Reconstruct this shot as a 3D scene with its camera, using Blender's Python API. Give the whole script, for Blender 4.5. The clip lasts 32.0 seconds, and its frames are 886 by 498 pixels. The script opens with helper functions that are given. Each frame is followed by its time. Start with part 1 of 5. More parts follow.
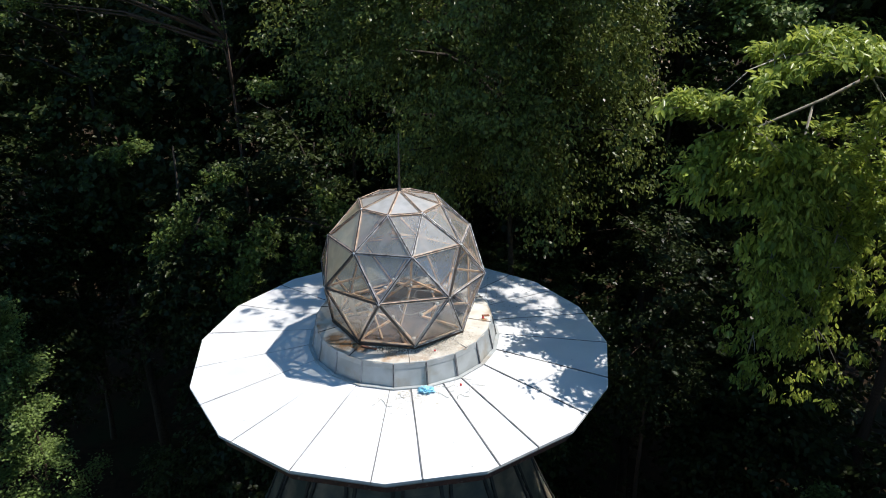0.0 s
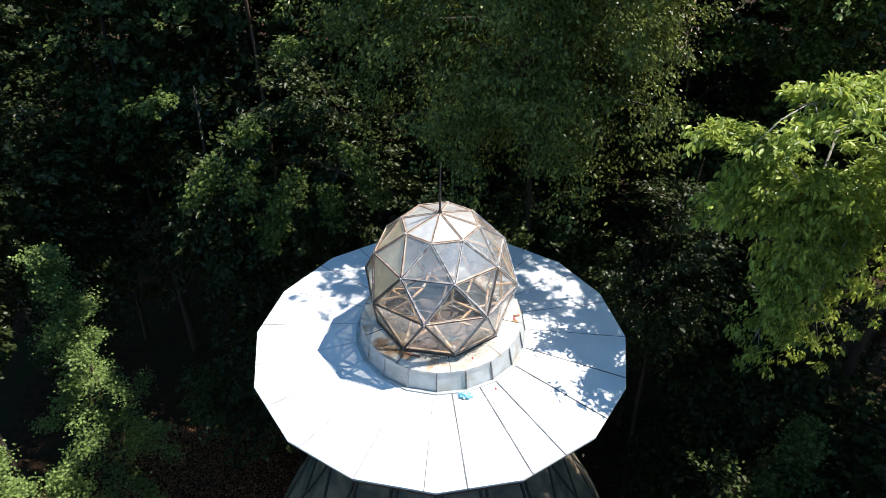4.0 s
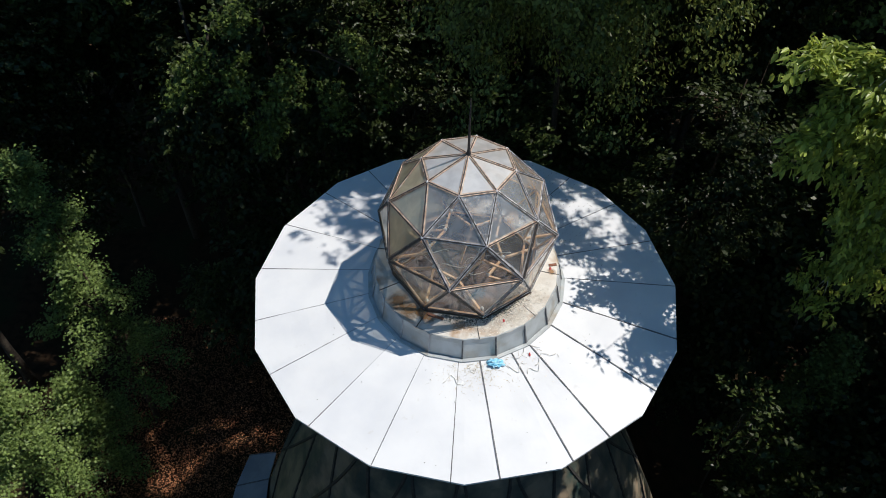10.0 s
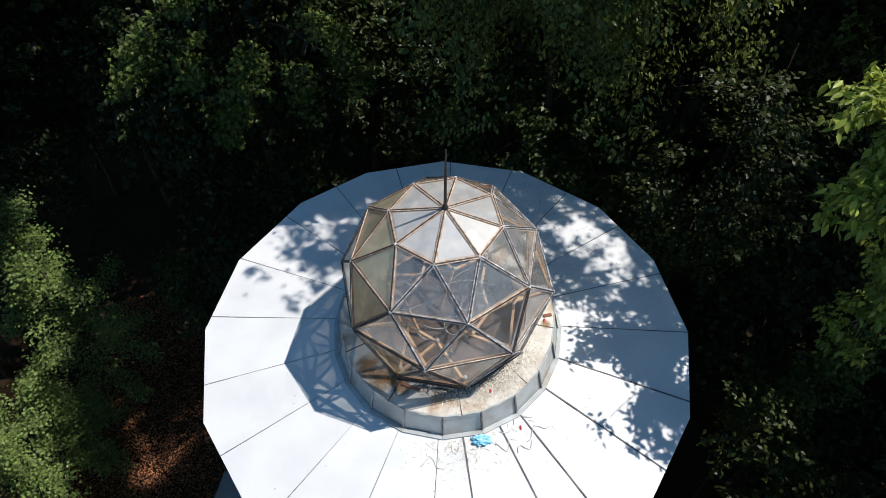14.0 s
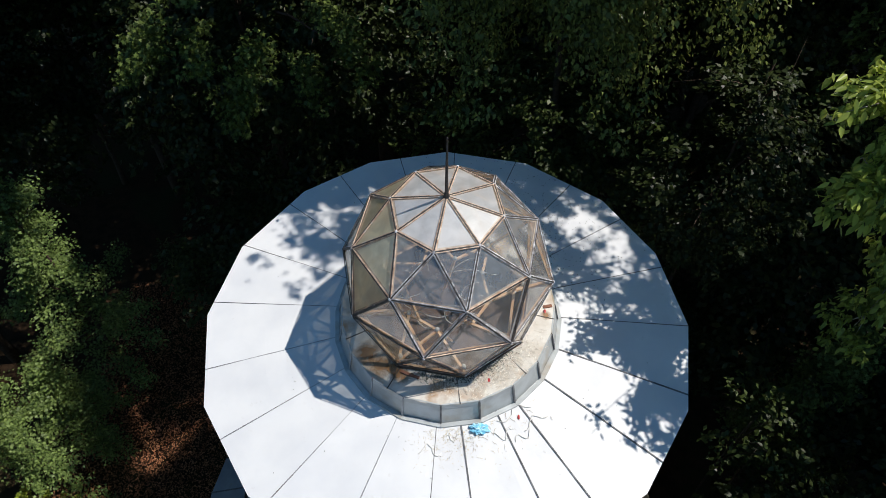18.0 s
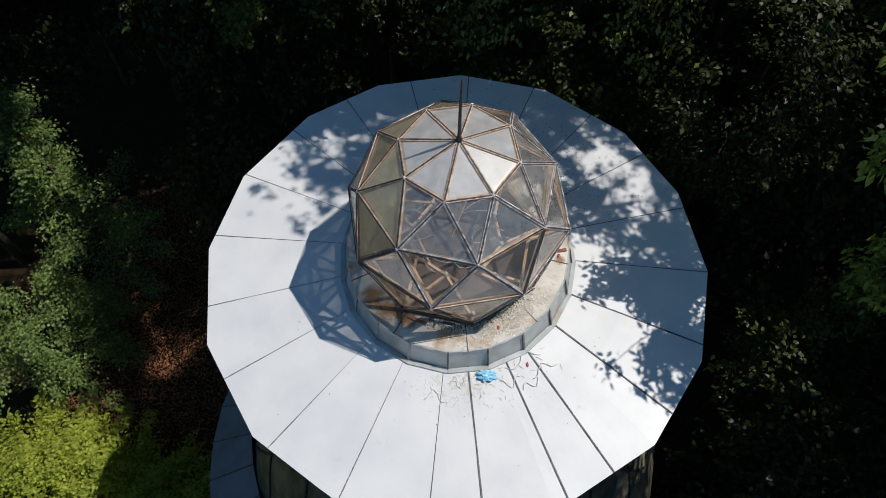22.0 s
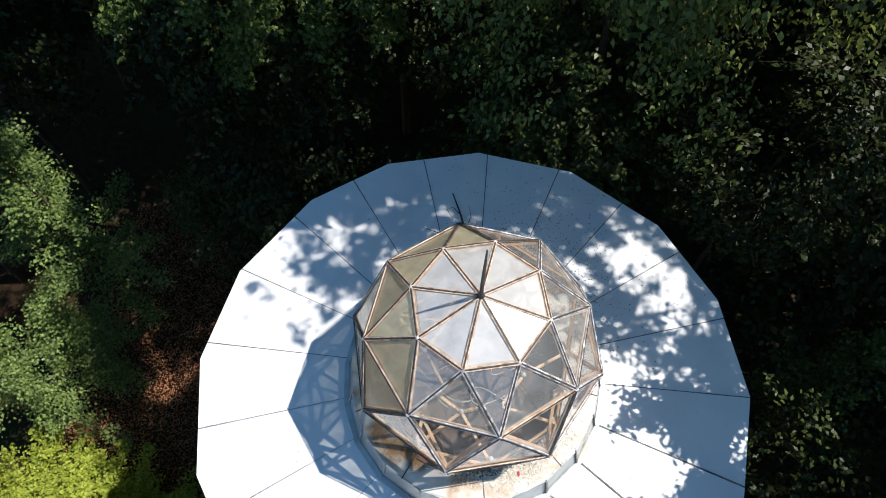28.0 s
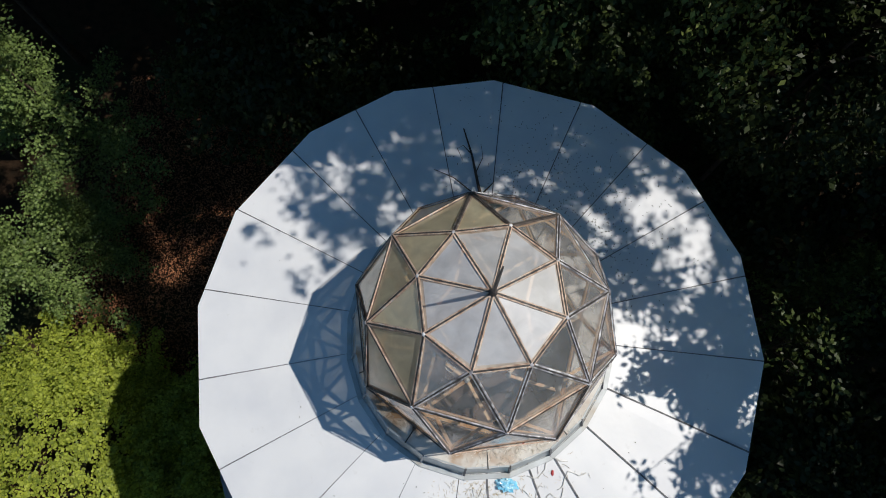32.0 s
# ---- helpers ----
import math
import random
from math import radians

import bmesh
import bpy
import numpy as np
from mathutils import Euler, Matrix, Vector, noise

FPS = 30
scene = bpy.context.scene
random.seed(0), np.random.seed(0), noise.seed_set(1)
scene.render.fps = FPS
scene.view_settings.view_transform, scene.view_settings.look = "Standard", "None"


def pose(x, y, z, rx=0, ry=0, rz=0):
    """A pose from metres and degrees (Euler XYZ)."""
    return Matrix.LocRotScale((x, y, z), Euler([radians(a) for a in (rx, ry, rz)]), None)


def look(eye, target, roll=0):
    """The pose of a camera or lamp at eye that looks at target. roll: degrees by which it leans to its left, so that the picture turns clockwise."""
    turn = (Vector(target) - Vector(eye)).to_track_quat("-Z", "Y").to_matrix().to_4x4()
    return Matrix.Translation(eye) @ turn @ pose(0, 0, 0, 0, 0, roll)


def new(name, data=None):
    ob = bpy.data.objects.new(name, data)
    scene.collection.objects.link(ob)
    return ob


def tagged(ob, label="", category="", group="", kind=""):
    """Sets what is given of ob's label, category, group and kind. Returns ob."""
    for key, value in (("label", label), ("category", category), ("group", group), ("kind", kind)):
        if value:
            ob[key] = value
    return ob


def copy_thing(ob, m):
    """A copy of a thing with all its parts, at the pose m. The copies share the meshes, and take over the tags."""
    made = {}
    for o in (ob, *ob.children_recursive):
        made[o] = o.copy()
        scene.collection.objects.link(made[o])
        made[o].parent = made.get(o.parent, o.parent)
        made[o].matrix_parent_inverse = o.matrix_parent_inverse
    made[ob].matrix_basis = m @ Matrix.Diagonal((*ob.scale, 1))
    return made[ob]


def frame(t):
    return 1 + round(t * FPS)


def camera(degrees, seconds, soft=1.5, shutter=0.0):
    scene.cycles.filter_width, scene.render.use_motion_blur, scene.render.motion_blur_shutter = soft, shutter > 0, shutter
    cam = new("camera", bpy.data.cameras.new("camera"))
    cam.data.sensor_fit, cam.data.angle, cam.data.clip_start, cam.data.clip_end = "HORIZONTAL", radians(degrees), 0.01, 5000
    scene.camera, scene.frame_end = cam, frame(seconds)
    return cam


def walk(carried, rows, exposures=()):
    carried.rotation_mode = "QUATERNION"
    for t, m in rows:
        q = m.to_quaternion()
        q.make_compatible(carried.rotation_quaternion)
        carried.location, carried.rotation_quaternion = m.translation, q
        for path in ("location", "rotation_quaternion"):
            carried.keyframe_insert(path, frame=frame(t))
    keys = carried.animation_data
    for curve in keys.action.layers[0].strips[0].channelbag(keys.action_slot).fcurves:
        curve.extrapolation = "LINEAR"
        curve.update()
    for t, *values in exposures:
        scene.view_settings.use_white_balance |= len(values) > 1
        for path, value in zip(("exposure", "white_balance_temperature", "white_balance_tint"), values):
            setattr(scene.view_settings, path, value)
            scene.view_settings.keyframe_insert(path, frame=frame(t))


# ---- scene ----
cam = camera(66.0, 32.0, soft=0.5, shutter=0.12)
# seconds, eye (m), yaw, pitch, roll (degrees)
PATH = [
    (0, 1.053, -11.392, 24.178, 1.44, -22.68, -0.22),
    (0.5, 0.957, -11.254, 25.138, 1.51, -22.68, -0.36),
    (1, 0.841, -11.156, 26.067, 1.46, -22.78, -0.52),
    (1.5, 0.703, -11.058, 26.891, 1.51, -22.76, -0.51),
    (2, 0.543, -11.009, 27.170, 1.54, -22.69, -0.49),
    (2.5, 0.386, -11.003, 27.161, 1.53, -22.66, -0.43),
    (3, 0.288, -11.056, 27.077, 1.50, -25.83, 0.01),
    (3.5, 0.311, -10.988, 27.119, 1.59, -34.19, -0.12),
    (5.5, 0.491, -10.627, 27.108, 1.55, -34.39, -0.27),
    (6, 0.490, -10.483, 27.185, 1.46, -37.92, 0.02),
    (6.5, 0.515, -10.247, 27.117, 1.61, -45.47, -0.04),
    (7, 0.479, -10.026, 27.119, 1.64, -45.57, -0.05),
    (7.5, 0.381, -9.733, 27.131, 1.45, -45.53, -0.05),
    (8, 0.288, -9.361, 27.125, 1.46, -45.47, -0.05),
    (8.5, 0.204, -8.931, 27.114, 1.57, -45.46, -0.13),
    (9, 0.114, -8.497, 27.098, 1.67, -45.54, -0.14),
    (9.5, -0.003, -8.369, 27.094, 1.75, -45.55, -0.20),
    (10, -0.102, -8.328, 27.058, 1.99, -46.15, -0.25),
    (10.5, -0.136, -8.350, 27.032, 2.03, -46.59, -0.26),
    (11, -0.067, -8.405, 26.972, -1.79, -46.52, 0.10),
    (11.5, 0.034, -8.473, 26.930, -1.73, -46.46, 0.01),
    (12, 0.143, -8.479, 26.883, -1.73, -46.35, -0.09),
    (12.5, 0.236, -7.917, 26.863, -1.56, -46.27, -0.23),
    (13, 0.271, -6.848, 26.844, -1.18, -45.94, -0.25),
    (13.5, 0.231, -5.984, 26.932, -0.61, -46.78, -0.37),
    (14, 0.111, -5.763, 26.960, 1.37, -51.76, -0.65),
    (14.5, -0.023, -5.723, 26.974, 1.96, -51.77, -0.53),
    (16.5, 0.126, -5.843, 26.944, 3.94, -51.77, -0.63),
    (17, 0.166, -5.830, 26.937, 1.73, -51.78, -0.46),
    (17.5, 0.183, -5.839, 26.926, 1.99, -51.97, -0.42),
    (18, 0.189, -5.845, 26.931, 2.26, -52.19, -0.39),
    (18.5, 0.189, -5.765, 26.925, 2.37, -52.23, -0.31),
    (19, 0.207, -5.648, 26.912, 2.70, -51.96, -0.20),
    (19.5, 0.205, -5.448, 26.881, 2.93, -52.04, -0.48),
    (20, 0.163, -5.282, 26.860, 3.07, -52.01, -0.44),
    (20.5, 0.133, -5.222, 26.884, 3.43, -59.09, -0.37),
    (21, 0.123, -5.241, 26.870, 3.50, -60.56, -0.30),
    (21.5, 0.133, -5.222, 26.856, 3.58, -60.54, -0.31),
    (22, 0.147, -5.075, 26.849, 3.84, -60.52, -0.48),
    (22.5, 0.135, -4.769, 26.831, 3.86, -60.57, -0.45),
    (23, 0.108, -4.349, 26.817, 3.89, -60.42, -0.34),
    (23.5, 0.052, -3.872, 26.828, 4.00, -60.55, -0.55),
    (24, 0.005, -3.731, 26.850, 3.98, -60.50, -0.50),
    (24.5, -0.037, -3.702, 26.829, 4.10, -60.43, -0.52),
    (26.5, -0.087, -3.245, 26.901, 4.58, -60.24, -0.48),
    (27, -0.087, -3.116, 26.901, 4.75, -60.24, -0.57),
    (27.5, -0.121, -2.903, 26.905, 4.86, -60.19, -0.57),
    (28, -0.126, -2.849, 26.900, 5.05, -62.48, -0.61),
    (28.5, -0.124, -2.853, 26.889, 5.24, -63.86, -0.60),
    (29, -0.093, -2.888, 26.905, 5.51, -68.35, -0.62),
    (29.5, -0.063, -2.927, 26.858, 5.98, -74.74, -0.74),
    (30, -0.056, -2.961, 26.839, 6.05, -74.74, -0.76),
    (30.5, -0.051, -2.965, 26.840, 6.11, -74.71, -0.73),
    (31, -0.057, -2.945, 26.804, 6.08, -74.59, -0.49),
    (31.5, -0.169, -2.283, 26.805, 6.12, -74.74, -0.63),
    (32, -0.312, -1.409, 26.819, 6.29, -74.49, -0.48),
]
walk(cam, [(t, pose(x, y, z, 90 + pitch, 0, yaw) @ pose(0, 0, 0, 0, 0, roll)) for t, x, y, z, yaw, pitch, roll in PATH],
     exposures=[(t, stops, 6180, 10) for t, stops in (
         (0.0, 0.3), (1.0, 0.66), (1.7, 1.5), (2.2, 2.2), (3.0, 2.6), (3.6, 1.35), (5.5, 0.5), (6.5, 0.22), (8.0, 0.08), (9.0, -0.03), (10.0, -0.09), (12.0, -0.08),
         (13.0, -0.07), (14.0, 0.05), (17.0, -0.06), (19.0, -0.08), (20.0, 0.0), (21.0, -0.3), (22.0, -0.42), (23.0, -0.36), (24.0, -0.14), (26.5, 0.2),
         (28.4, 0.48), (29.0, 0.06), (29.6, -0.45), (30.0, -0.45), (31.0, -0.54), (32.0, -0.38))])

# ---- light: high summer sun from the right, clear sky ----
SUN_AZ, SUN_EL = 14.0, 60.0
world = bpy.data.worlds.new("sky")
scene.world = world
world.use_nodes = True
wn = world.node_tree
sky = wn.nodes.new("ShaderNodeTexSky")
sky.sky_type, sky.sun_disc = "NISHITA", False
sky.air_density, sky.dust_density, sky.ozone_density = 1.0, 0.0, 1.5
sky.sun_elevation, sky.sun_rotation = radians(SUN_EL), radians(90 - SUN_AZ)
blue = wn.nodes.new("ShaderNodeHueSaturation")
blue.inputs["Hue"].default_value, blue.inputs["Saturation"].default_value = 0.488, 1.12
wn.links.new(sky.outputs[0], blue.inputs["Color"])
wn.links.new(blue.outputs[0], wn.nodes["Background"].inputs[0])
wn.nodes["Background"].inputs[1].default_value = 0.094
sun_data = bpy.data.lights.new("sun", "SUN")
sun_data.energy, sun_data.angle, sun_data.color = 4.7, radians(0.45), (1.0, 0.92, 0.81)
sun = new("sun", sun_data)
sun.matrix_world = look((20 * math.cos(radians(SUN_AZ)), 20 * math.sin(radians(SUN_AZ)), 20 * math.tan(radians(SUN_EL))), (0, 0, 0))


# ---- materials ----
def material(name, base, second=None, scale=4.0, rough=0.6, metal=0.0, bump=0.0, bump_scale=40.0, detail=6.0, low=0.4, high=0.65,
             stain=None, stain_scale=1.5, stain_low=0.55, stain_high=0.7, per_object=0.0, per_island=0.0):
    """Two colours mixed by noise, an optional stain at a second scale, lightness that varies per piece, and fine relief."""
    m = bpy.data.materials.new(name)
    m.use_nodes = True
    nt = m.node_tree
    b = nt.nodes["Principled BSDF"]
    b.inputs["Roughness"].default_value, b.inputs["Metallic"].default_value = rough, metal
    if rough >= 0.85:
        b.inputs["Specular IOR Level"].default_value = 0.08
    geo = nt.nodes.new("ShaderNodeNewGeometry")

    def ramp_noise(sc, lo, hi):
        n = nt.nodes.new("ShaderNodeTexNoise")
        n.inputs["Scale"].default_value, n.inputs["Detail"].default_value = sc, detail
        nt.links.new(geo.outputs["Position"], n.inputs["Vector"])
        r = nt.nodes.new("ShaderNodeMapRange")
        r.inputs["From Min"].default_value, r.inputs["From Max"].default_value = lo, hi
        nt.links.new(n.outputs["Fac"], r.inputs["Value"])
        return r.outputs["Result"]

    def mixed(fac, a, c):
        x = nt.nodes.new("ShaderNodeMix")
        x.data_type = "RGBA"
        for value, socket in ((fac, x.inputs[0]), (a, x.inputs[6]), (c, x.inputs[7])):
            if isinstance(value, bpy.types.NodeSocket):
                nt.links.new(value, socket)
            else:
                socket.default_value = (*value, 1) if isinstance(value, tuple) else value
        return x.outputs[2]

    colour = mixed(ramp_noise(scale, low, high), base, second or tuple(0.8 * v for v in base))
    if stain:
        colour = mixed(ramp_noise(stain_scale, stain_low, stain_high), colour, stain)
    for amount, source in ((per_object, "object"), (per_island, "island")):
        if amount:
            value = nt.nodes.new("ShaderNodeObjectInfo").outputs["Random"] if source == "object" else geo.outputs["Random Per Island"]
            r = nt.nodes.new("ShaderNodeMapRange")
            r.inputs["To Min"].default_value, r.inputs["To Max"].default_value = 1 - amount, 1 + amount
            nt.links.new(value, r.inputs["Value"])
            hsv = nt.nodes.new("ShaderNodeHueSaturation")
            nt.links.new(r.outputs["Result"], hsv.inputs["Value"])
            nt.links.new(colour, hsv.inputs["Color"])
            colour = hsv.outputs["Color"]
    nt.links.new(colour, b.inputs["Base Color"])
    if bump:
        n = nt.nodes.new("ShaderNodeTexNoise")
        n.inputs["Scale"].default_value, n.inputs["Detail"].default_value = bump_scale, 5
        nt.links.new(geo.outputs["Position"], n.inputs["Vector"])
        bp = nt.nodes.new("ShaderNodeBump")
        bp.inputs["Strength"].default_value, bp.inputs["Distance"].default_value = bump, 0.02
        nt.links.new(n.outputs["Fac"], bp.inputs["Height"])
        nt.links.new(bp.outputs["Normal"], b.inputs["Normal"])
    return m


def leaf_material(name, dark, light, shine=0.6, through_light=0.35):
    """Leaf green that varies leaf by leaf and branch by branch; light passes through the blade."""
    m = bpy.data.materials.new(name)
    m.use_nodes = True
    nt = m.node_tree
    b = nt.nodes["Principled BSDF"]
    out = nt.nodes["Material Output"]
    geo = nt.nodes.new("ShaderNodeNewGeometry")
    n = nt.nodes.new("ShaderNodeTexNoise")
    n.inputs["Scale"].default_value, n.inputs["Detail"].default_value = 0.7, 3
    nt.links.new(geo.outputs["Position"], n.inputs["Vector"])
    add = nt.nodes.new("ShaderNodeMath")
    add.operation = "MULTIPLY_ADD"
    add.inputs[1].default_value, add.inputs[2].default_value = 0.7, -0.1
    nt.links.new(geo.outputs["Random Per Island"], add.inputs[0])
    add2 = nt.nodes.new("ShaderNodeMath")
    add2.operation = "MULTIPLY_ADD"
    add2.inputs[1].default_value = 0.5
    nt.links.new(n.outputs["Fac"], add2.inputs[0])
    nt.links.new(add.outputs[0], add2.inputs[2])
    ramp = nt.nodes.new("ShaderNodeValToRGB")
    ramp.color_ramp.elements[0].color, ramp.color_ramp.elements[1].color = (*dark, 1), (*light, 1)
    nt.links.new(add2.outputs[0], ramp.inputs[0])
    nt.links.new(ramp.outputs[0], b.inputs["Base Color"])
    b.inputs["Roughness"].default_value = shine
    b.inputs["Specular IOR Level"].default_value = 0.28
    tl = nt.nodes.new("ShaderNodeBsdfTranslucent")
    bright = nt.nodes.new("ShaderNodeHueSaturation")
    bright.inputs["Hue"].default_value, bright.inputs["Saturation"].default_value, bright.inputs["Value"].default_value = 0.485, 1.02, 1.7
    nt.links.new(ramp.outputs[0], bright.inputs["Color"])
    nt.links.new(bright.outputs[0], tl.inputs["Color"])
    mix = nt.nodes.new("ShaderNodeMixShader")
    mix.inputs[0].default_value = through_light
    nt.links.new(b.outputs[0], mix.inputs[1])
    nt.links.new(tl.outputs[0], mix.inputs[2])
    nt.links.new(mix.outputs[0], out.inputs["Surface"])
    return m


def rust_film(name, deep, pale, thick):
    """Rust washed over sheet metal: thickest at the middle of its patch, fraying out in noise."""
    m = bpy.data.materials.new(name)
    m.use_nodes = True
    nt = m.node_tree
    b = nt.nodes["Principled BSDF"]
    b.inputs["Roughness"].default_value = 0.75
    co = nt.nodes.new("ShaderNodeTexCoord")
    ball = nt.nodes.new("ShaderNodeTexGradient")
    ball.gradient_type = "SPHERICAL"
    middle = nt.nodes.new("ShaderNodeMapping")
    middle.inputs["Location"].default_value, middle.inputs["Scale"].default_value = (-1, -1, 0), (2, 2, 0)
    nt.links.new(co.outputs["Generated"], middle.inputs["Vector"])
    nt.links.new(middle.outputs[0], ball.inputs["Vector"])
    n = nt.nodes.new("ShaderNodeTexNoise")
    n.inputs["Scale"].default_value, n.inputs["Detail"].default_value, n.inputs["Distortion"].default_value = 7.0, 8, 0.8
    geo = nt.nodes.new("ShaderNodeNewGeometry")
    nt.links.new(geo.outputs["Position"], n.inputs["Vector"])
    mul = nt.nodes.new("ShaderNodeMath")
    mul.operation = "MULTIPLY"
    nt.links.new(ball.outputs["Fac"], mul.inputs[0])
    nt.links.new(n.outputs["Fac"], mul.inputs[1])
    r = nt.nodes.new("ShaderNodeMapRange")
    r.inputs["From Min"].default_value, r.inputs["From Max"].default_value = 0.08, 0.36
    r.inputs["To Min"].default_value, r.inputs["To Max"].default_value = 0.0, thick
    nt.links.new(mul.outputs[0], r.inputs["Value"])
    nt.links.new(r.outputs["Result"], b.inputs["Alpha"])
    mix = nt.nodes.new("ShaderNodeMix")
    mix.data_type = "RGBA"
    mix.inputs[6].default_value, mix.inputs[7].default_value = (*pale, 1), (*deep, 1)
    nt.links.new(n.outputs["Fac"], mix.inputs[0])
    nt.links.new(mix.outputs[2], b.inputs["Base Color"])
    return m


def dirty_glass(name, dust_colour, haze_low, haze_high, rough, tint, bloom=0.12, passing=0.25):
    """Clear sheet under a film of dust and algae: the film is thicker in cloudy patches and scratches."""
    m = bpy.data.materials.new(name)
    m.use_nodes = True
    nt = m.node_tree
    out = nt.nodes["Material Output"]
    nt.nodes.remove(nt.nodes["Principled BSDF"])
    geo = nt.nodes.new("ShaderNodeNewGeometry")
    n = nt.nodes.new("ShaderNodeTexNoise")
    n.inputs["Scale"].default_value, n.inputs["Detail"].default_value = 5.0, 10
    n.inputs["Distortion"].default_value = 0.4
    run = nt.nodes.new("ShaderNodeVectorMath")
    run.operation = "MULTIPLY"
    run.inputs[1].default_value = (1.0, 1.0, 0.35)
    nt.links.new(geo.outputs["Position"], run.inputs[0])
    nt.links.new(run.outputs[0], n.inputs["Vector"])
    rnd = nt.nodes.new("ShaderNodeObjectInfo")
    add = nt.nodes.new("ShaderNodeMath")
    add.operation = "MULTIPLY_ADD"
    add.inputs[1].default_value = 0.25
    nt.links.new(rnd.outputs["Random"], add.inputs[0])
    nt.links.new(n.outputs["Fac"], add.inputs[2])
    r = nt.nodes.new("ShaderNodeMapRange")
    r.inputs["From Min"].default_value, r.inputs["From Max"].default_value = 0.47, 0.85
    r.inputs["To Min"].default_value, r.inputs["To Max"].default_value = haze_low, haze_high
    nt.links.new(add.outputs[0], r.inputs["Value"])
    clear = nt.nodes.new("ShaderNodeBsdfTransparent")
    clear.inputs["Color"].default_value = (*tint, 1)
    dust = nt.nodes.new("ShaderNodeBsdfDiffuse")
    dust.inputs["Color"].default_value = (*dust_colour, 1)
    glow = nt.nodes.new("ShaderNodeBsdfTranslucent")
    glow.inputs["Color"].default_value = (*dust_colour, 1)
    film = nt.nodes.new("ShaderNodeMixShader")
    film.inputs[0].default_value = passing
    nt.links.new(dust.outputs[0], film.inputs[1])
    nt.links.new(glow.outputs[0], film.inputs[2])
    body = nt.nodes.new("ShaderNodeMixShader")
    nt.links.new(r.outputs["Result"], body.inputs[0])
    nt.links.new(clear.outputs[0], body.inputs[1])
    nt.links.new(film.outputs[0], body.inputs[2])
    gloss = nt.nodes.new("ShaderNodeBsdfGlossy")
    gloss.inputs["Roughness"].default_value = rough
    sheen = nt.nodes.new("ShaderNodeBsdfGlossy")
    sheen.inputs["Roughness"].default_value = 0.5
    coated = nt.nodes.new("ShaderNodeMixShader")
    coated.inputs[0].default_value = bloom
    nt.links.new(body.outputs[0], coated.inputs[1])
    nt.links.new(sheen.outputs[0], coated.inputs[2])
    facing = nt.nodes.new("ShaderNodeLayerWeight")
    power = nt.nodes.new("ShaderNodeMath")
    power.operation = "POWER"
    power.inputs[1].default_value = 4.0
    nt.links.new(facing.outputs["Facing"], power.inputs[0])
    fres = nt.nodes.new("ShaderNodeMath")
    fres.operation = "MULTIPLY_ADD"
    fres.inputs[1].default_value, fres.inputs[2].default_value = 0.85, 0.13
    nt.links.new(power.outputs[0], fres.inputs[0])
    top = nt.nodes.new("ShaderNodeMixShader")
    nt.links.new(fres.outputs[0], top.inputs[0])
    nt.links.new(coated.outputs[0], top.inputs[1])
    nt.links.new(gloss.outputs[0], top.inputs[2])
    nt.links.new(top.outputs[0], out.inputs["Surface"])
    return m


M_SHEET = material("painted_roof_sheet", (0.755, 0.76, 0.765), (0.68, 0.69, 0.71), scale=1.3, rough=0.45, bump=0.08, bump_scale=9, detail=9,
                   stain=(0.6, 0.59, 0.57), stain_scale=6.0, stain_low=0.67, stain_high=0.85, per_object=0.03)
M_SEAM = material("dark_seam", (0.10, 0.10, 0.105), (0.2, 0.2, 0.21), scale=7, rough=0.8, bump=0.3)
M_DRIP = material("drip_edge_metal", (0.42, 0.44, 0.47), (0.3, 0.3, 0.32), scale=6, rough=0.5, metal=0.2)
M_FASCIA = material("fascia_wood", (0.13, 0.055, 0.04), (0.07, 0.035, 0.03), scale=9, rough=0.65, bump=0.3, bump_scale=25,
                    stain=(0.3, 0.2, 0.16), stain_scale=14, stain_low=0.6, stain_high=0.75, per_object=0.15)
M_CURB = material("zinc_curb_sheet", (0.50, 0.53, 0.54), (0.40, 0.42, 0.42), scale=3.5, rough=0.42, metal=0.15, bump=0.1, bump_scale=12,
                  stain=(0.36, 0.29, 0.2), stain_scale=2.2, stain_low=0.53, stain_high=0.72, per_object=0.12)
M_LEDGE = material("stained_ledge_sheet", (0.70, 0.67, 0.61), (0.56, 0.51, 0.44), scale=4, rough=0.55, bump=0.15, bump_scale=20,
                   stain=(0.38, 0.22, 0.1), stain_scale=2.4, stain_low=0.53, stain_high=0.7, per_object=0.06)
M_WOOD = material("pale_softwood", (0.84, 0.6, 0.38), (0.7, 0.4, 0.21), scale=9, rough=0.6, bump=0.2, bump_scale=30, per_object=0.15)
M_CAP_WARM = material("rusty_cap_strip", (0.7, 0.54, 0.42), (0.36, 0.22, 0.15), scale=14, rough=0.7, bump=0.5, bump_scale=45,
                      stain=(0.6, 0.57, 0.52), stain_scale=11, stain_low=0.58, stain_high=0.68, per_object=0.2)
M_CAP_COLD = material("weathered_cap_strip", (0.52, 0.51, 0.55), (0.13, 0.115, 0.115), scale=12, rough=0.7, bump=0.5, bump_scale=45,
                      stain=(0.74, 0.74, 0.75), stain_scale=10, stain_low=0.5, stain_high=0.64, per_object=0.2)
M_CAP_DARK = material("dark_cap_strip", (0.06, 0.052, 0.05), (0.15, 0.125, 0.11), scale=12, rough=0.6, bump=0.5, bump_scale=45,
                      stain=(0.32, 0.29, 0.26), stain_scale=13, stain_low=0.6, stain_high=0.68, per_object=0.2)
